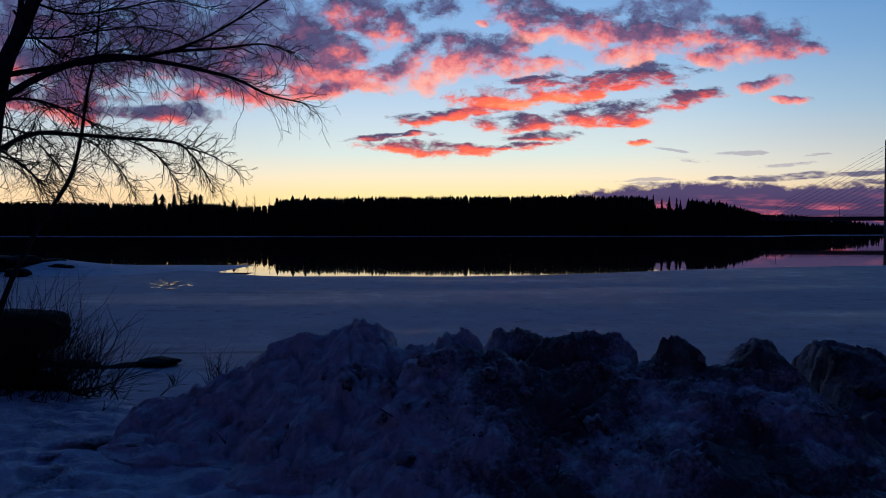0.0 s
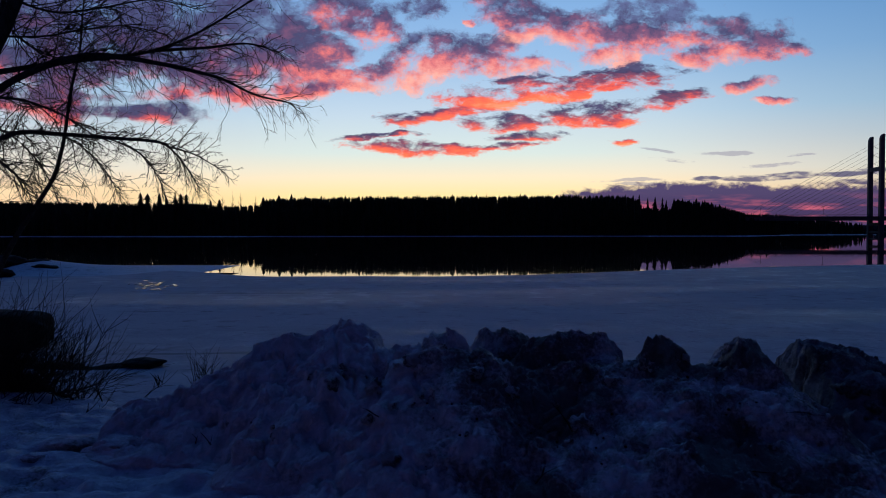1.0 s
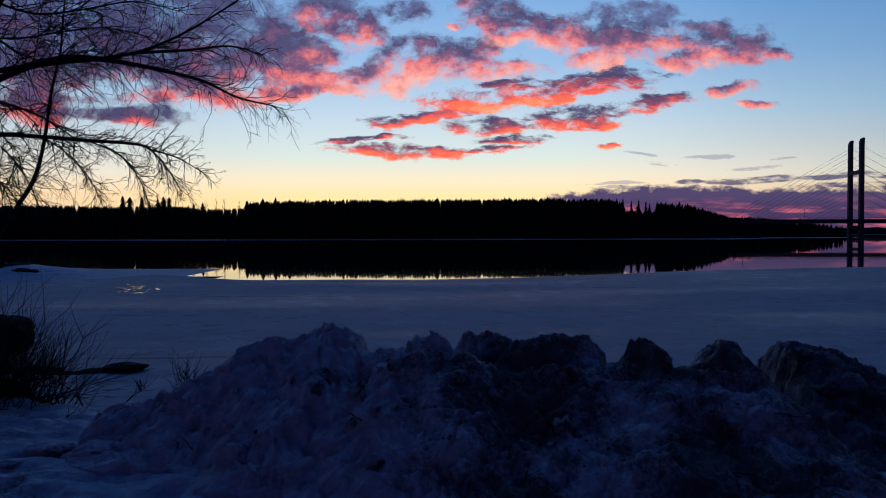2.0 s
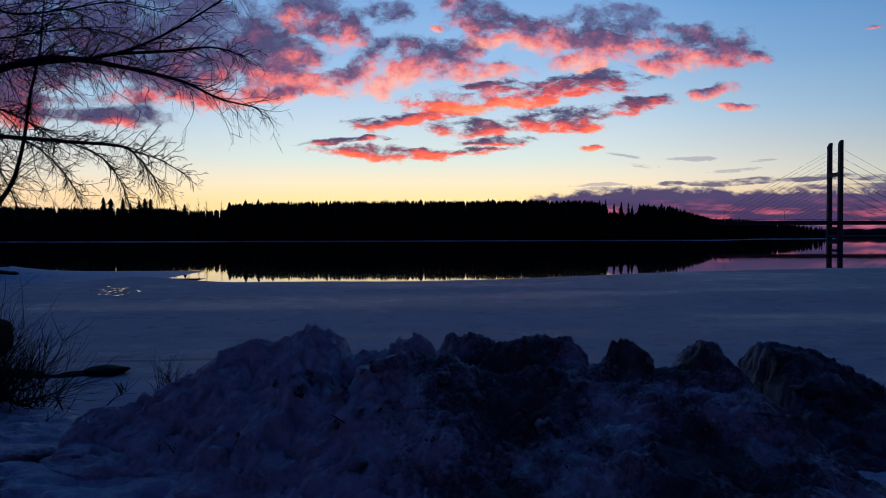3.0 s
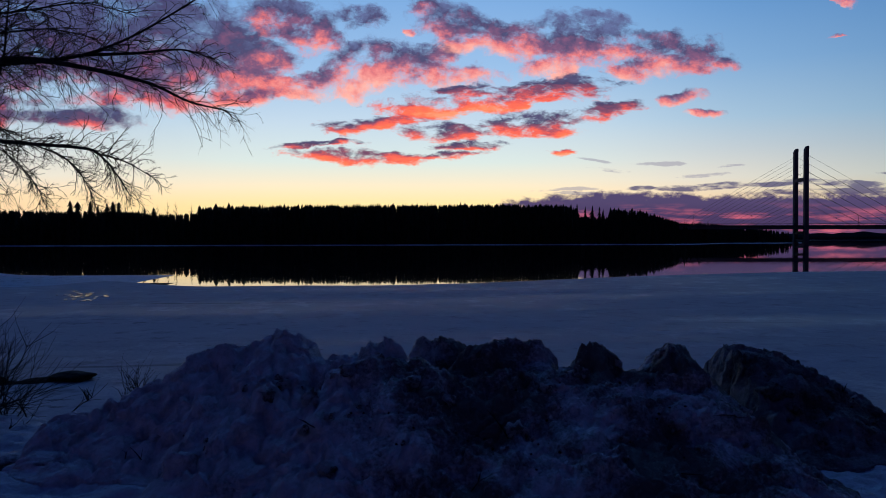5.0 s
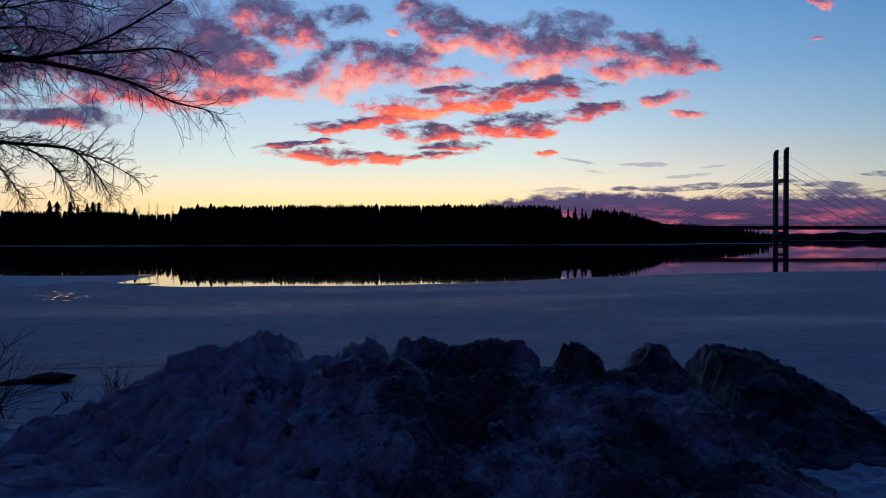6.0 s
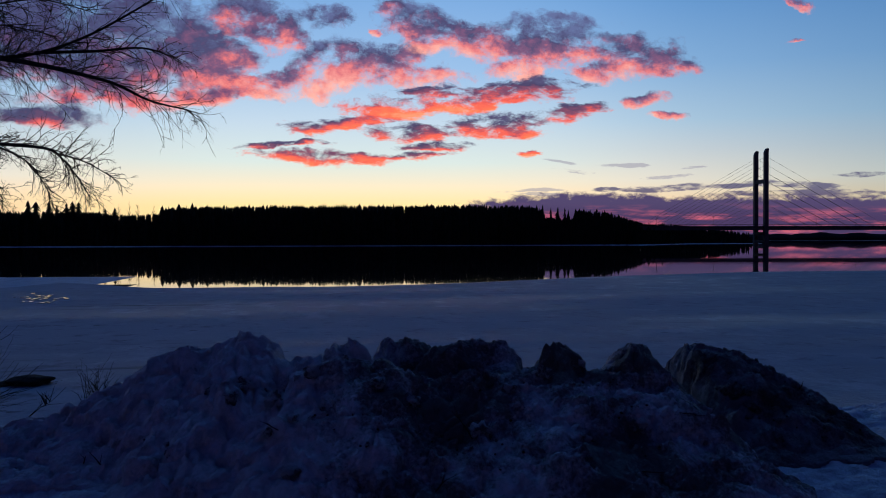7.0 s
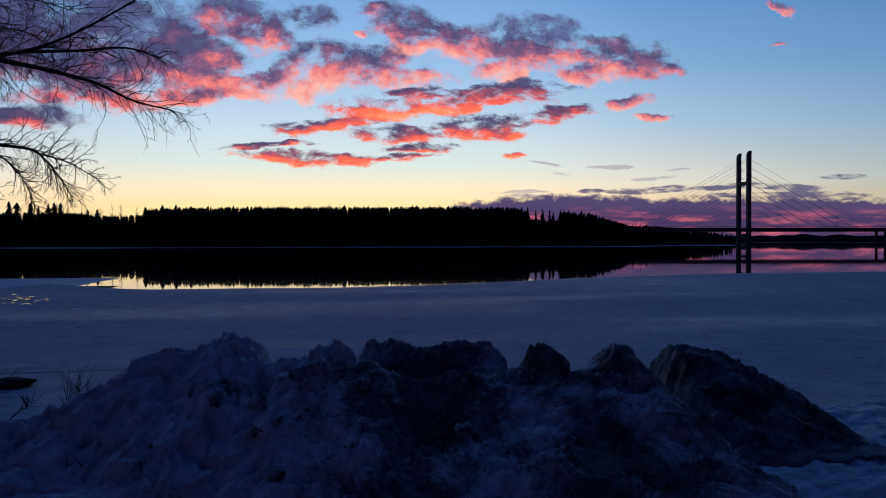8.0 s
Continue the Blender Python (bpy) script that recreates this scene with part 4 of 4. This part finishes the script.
# ---- birches ----
def build_birch():
    rng = random.Random(21)
    D = 9.0
    tree = thing("birch_tree", None, "large leafless birch with drooping fine twigs", "tree", at=(-5.6, D, -0.4))
    root = Vector((-5.6, D, -0.4))

    def local(points):
        return [Vector((x, D + dy, z)) - root for x, dy, z in points]

    def limb(name, points, r0, r1, sides, steps=5):
        line = bowed(local(points), steps)
        verts, faces = [], []
        k = len(line) - 1
        tube(verts, faces, line, [r0 + (r1 - r0) * i / k for i in range(k + 1)], sides)
        part(name, mesh_of(name, verts, faces, BARK, True), tree)
        return line

    limb("trunk", [(-5.6, 0, -0.6), (-5.4, 0, 1.2), (-5.24, 0, 2.4), (-5.15, 0, 3.1), (-5.02, 0, 3.64), (-4.84, 0, 4.0), (-4.68, 0, 4.36), (-4.4, 0.1, 5.1), (-4.3, 0.2, 6.6), (-4.3, 0.2, 8.6)], 0.12, 0.05, 14)
    limb("trunk", [(-5.45, 0.1, 1.4), (-5.36, 0.3, 3.0), (-5.2, 0.4, 3.9), (-5.1, 0.5, 4.6), (-5.1, 0.5, 6.5)], 0.05, 0.025, 10)
    lines = [
        (limb("limb", [(-5.08, 0, 3.2), (-4.6, -0.05, 3.45), (-4.05, -0.1, 3.63), (-3.62, -0.1, 3.66), (-3.13, -0.1, 3.59), (-2.7, -0.1, 3.5), (-2.34, -0.1, 3.4), (-1.98, -0.1, 3.23), (-1.6, -0.1, 3.14)], 0.046, 0.007, 8), 0.8),
        (limb("limb", [(-5.0, 0, 3.48), (-4.42, 0.1, 3.6), (-3.95, 0.1, 3.66), (-3.6, 0.05, 3.68), (-3.13, 0, 3.75), (-2.62, 0, 3.96), (-2.0, 0, 4.34), (-1.8, 0, 4.5)], 0.034, 0.006, 8), 0.75),
        (limb("limb", [(-3.2, 0, 3.74), (-2.6, 0.1, 3.8), (-2.1, 0.1, 3.85), (-1.75, 0.1, 3.75)], 0.02, 0.006, 6), 0.5),
        (limb("limb", [(-5.3, 0, 2.5), (-4.77, 0, 2.79), (-4.23, 0, 2.79), (-3.7, 0, 2.75), (-3.16, 0, 2.71), (-2.98, 0, 2.64), (-2.8, 0, 2.43), (-2.66, 0, 2.2)], 0.032, 0.005, 8), 0.52),
        (limb("limb", [(-3.0, 0, 2.65), (-2.7, 0.05, 2.56), (-2.4, 0.05, 2.38)], 0.012, 0.004, 6), 0.36),
        (limb("limb", [(-4.75, 0, 4.2), (-4.2, -0.1, 4.6), (-3.4, -0.2, 4.7), (-2.6, -0.2, 4.5)], 0.024, 0.006, 7), 0.9),
        (limb("limb", [(-4.7, 0, 4.3), (-4.3, 0.1, 4.2), (-3.8, 0.1, 4.25), (-3.2, 0.1, 4.35), (-2.7, 0.1, 4.25)], 0.016, 0.005, 7), 0.8),
        (limb("limb", [(-4.9, 0, 3.9), (-4.5, 0.2, 3.95), (-4.1, 0.3, 4.05), (-3.6, 0.3, 4.1), (-3.1, 0.3, 4.0)], 0.014, 0.005, 7), 0.8),
        (limb("limb", [(-5.15, 0, 3.1), (-4.8, -0.3, 3.15), (-4.4, -0.4, 3.1), (-4.0, -0.4, 2.95), (-3.7, -0.4, 2.75)], 0.022, 0.006, 7), 0.7),
        (limb("limb", [(-5.2, 0, 2.7), (-4.9, -0.4, 2.6), (-4.6, -0.5, 2.4), (-4.3, -0.5, 2.15)], 0.02, 0.006, 7), 0.7),
        (limb("limb", [(-5.2, 0, 2.9), (-5.0, 0.3, 2.85), (-4.75, 0.4, 2.6), (-4.55, 0.4, 2.3), (-4.45, 0.4, 2.05)], 0.016, 0.004, 6), 0.7),
        (limb("limb", [(-4.2, 0, 2.79), (-3.95, 0.1, 2.6), (-3.75, 0.15, 2.35), (-3.65, 0.15, 2.15)], 0.01, 0.004, 6), 0.5),
        (limb("limb", [(-5.4, 0.2, 2.6), (-5.1, 0.4, 2.5), (-4.9, 0.5, 2.25), (-4.8, 0.5, 2.0)], 0.014, 0.004, 6), 0.6),
        (limb("limb", [(-3.7, 0, 2.75), (-3.4, 0.2, 2.6), (-3.2, 0.2, 2.35), (-3.1, 0.2, 2.1)], 0.01, 0.004, 6), 0.45),
        (limb("limb", [(-5.1, 0.3, 4.3), (-4.9, 0.4, 4.0), (-4.6, 0.5, 3.8), (-4.2, 0.5, 3.75)], 0.016, 0.005, 6), 0.7),
        (limb("limb", [(-5.0, 0, 3.4), (-5.4, 0.1, 3.5), (-6.0, 0.2, 3.3)], 0.04, 0.01, 7), 0.9),
    ]
    for line, reach in lines:
        verts, faces = [], []
        n = len(line)
        for i in range(int(n * 0.12), n):
            t = i / n
            d = (line[min(i + 1, n - 1)] - line[max(i - 1, 0)]).normalized()
            for _ in range(2):
                off = Vector((rng.gauss(0.25, 0.4), rng.gauss(0, 0.7), rng.gauss(0.2, 0.75)))
                whip(verts, faces, rng, line[i], d * (0.5 + 0.6 * t) + off * (1.1 - 0.4 * t), reach * (1.35 - 0.6 * t) * rng.uniform(0.4, 1.0), 0.0062 * (1.25 - 0.5 * t), -0.05, 2, 3)
            # fine hanging ends
            if rng.random() < 0.6:
                whip(verts, faces, rng, line[i], Vector((rng.gauss(0.1, 0.2), rng.gauss(0, 0.2), -0.8)), reach * rng.uniform(0.3, 0.75), 0.0028, -0.08, 1, 3)
        part("twig_spray", mesh_of("twig_spray", verts, faces, TWIG), tree)


def build_slim_birch():
    rng = random.Random(33)
    D = 10.0
    root = Vector((-5.95, D, -0.9))
    tree = thing("birch_tree", None, "slim young leafless birch leaning on the bank", "tree", at=root)
    pts = [(-5.95, 0, -0.9), (-5.75, 0, 0.5), (-5.35, 0, 1.45), (-4.96, 0, 2.07), (-4.77, 0, 2.39), (-4.64, 0, 2.86), (-4.55, 0, 3.46), (-4.43, 0, 3.97), (-4.39, 0, 4.41), (-4.3, 0, 5.2)]
    line = bowed([Vector((x, D + dy, z)) - root for x, dy, z in pts], 4)
    verts, faces = [], []
    k = len(line) - 1
    tube(verts, faces, line, [0.042 - 0.034 * i / k for i in range(k + 1)], 8)
    part("trunk", mesh_of("trunk", verts, faces, BARK, True), tree)
    verts, faces = [], []
    for i in range(int(k * 0.35), k):
        for _ in range(3):
            w = rng.uniform(0, 2 * math.pi)
            way = Vector((math.cos(w), math.sin(w) * 0.6, rng.uniform(-0.1, 0.7)))
            whip(verts, faces, rng, line[i], way, rng.uniform(0.4, 1.1), 0.006, -0.06, 2, 3)
    part("twig_spray", mesh_of("twig_spray", verts, faces, TWIG), tree)


build_birch()
build_slim_birch()


def build_puddles():
    """Meltwater on the ice, catching the bright sky."""
    rng = random.Random(40)
    for _ in range(40):
        cy = rng.gauss(39.0, 1.6)
        cx = rng.gauss(-0.352, 0.014) * cy
        rx, ry = rng.uniform(0.03, 0.13), rng.uniform(0.05, 0.2)
        n = 18
        verts = []
        for k in range(n):
            w = 2 * math.pi * k / n
            q = rng.uniform(0.6, 1.2)
            verts.append((math.cos(w) * rx * q, math.sin(w) * ry * q, 0.0))
        verts += [(x * 0.9, y * 0.9, -0.03) for x, y, z in verts]
        faces = [tuple(range(n))] + [(k, k + n, (k + 1) % n + n, (k + 1) % n) for k in range(n)]
        thing("puddle", mesh_of("puddle", verts, faces, WATER), "small glinting meltwater puddle on the ice", "puddle", "puddles on the ice", at=(cx, cy, ICE_Z + 0.035))


build_puddles()


def build_sticks():
    """Thin sticks caught in the snow."""
    rng = random.Random(60)
    for x, y, length in [(-1.55, 5.62, 0.16), (-1.72, 5.7, 0.1), (2.6, 5.2, 0.34), (0.95, 5.1, 0.25), (1.9, 4.7, 0.22), (4.0, 6.2, 0.12), (-0.3, 5.2, 0.14), (0.6, 4.6, 0.2)]:
        z = max(float(pile_height(np.array([x]), np.array([y]))[0]), float(heap_height(np.array([x]), np.array([y]))[0])) + ground_at(x, y) * 0.5
        stick = thing("stick", None, "thin dark twig caught in ploughed snow", "stick", "sticks in the snow", at=(x, y, z - 0.03))
        verts, faces = [], []
        sprout(verts, faces, rng, Vector((0, 0, 0)), Vector((rng.gauss(0, 0.7), rng.gauss(-0.3, 0.3), rng.uniform(0.2, 1.0))), length, 0.006, 0.0, 1, 5, 0.5, 2)
        part("twig", mesh_of("twig", verts, faces, TWIG), stick)


build_sticks()
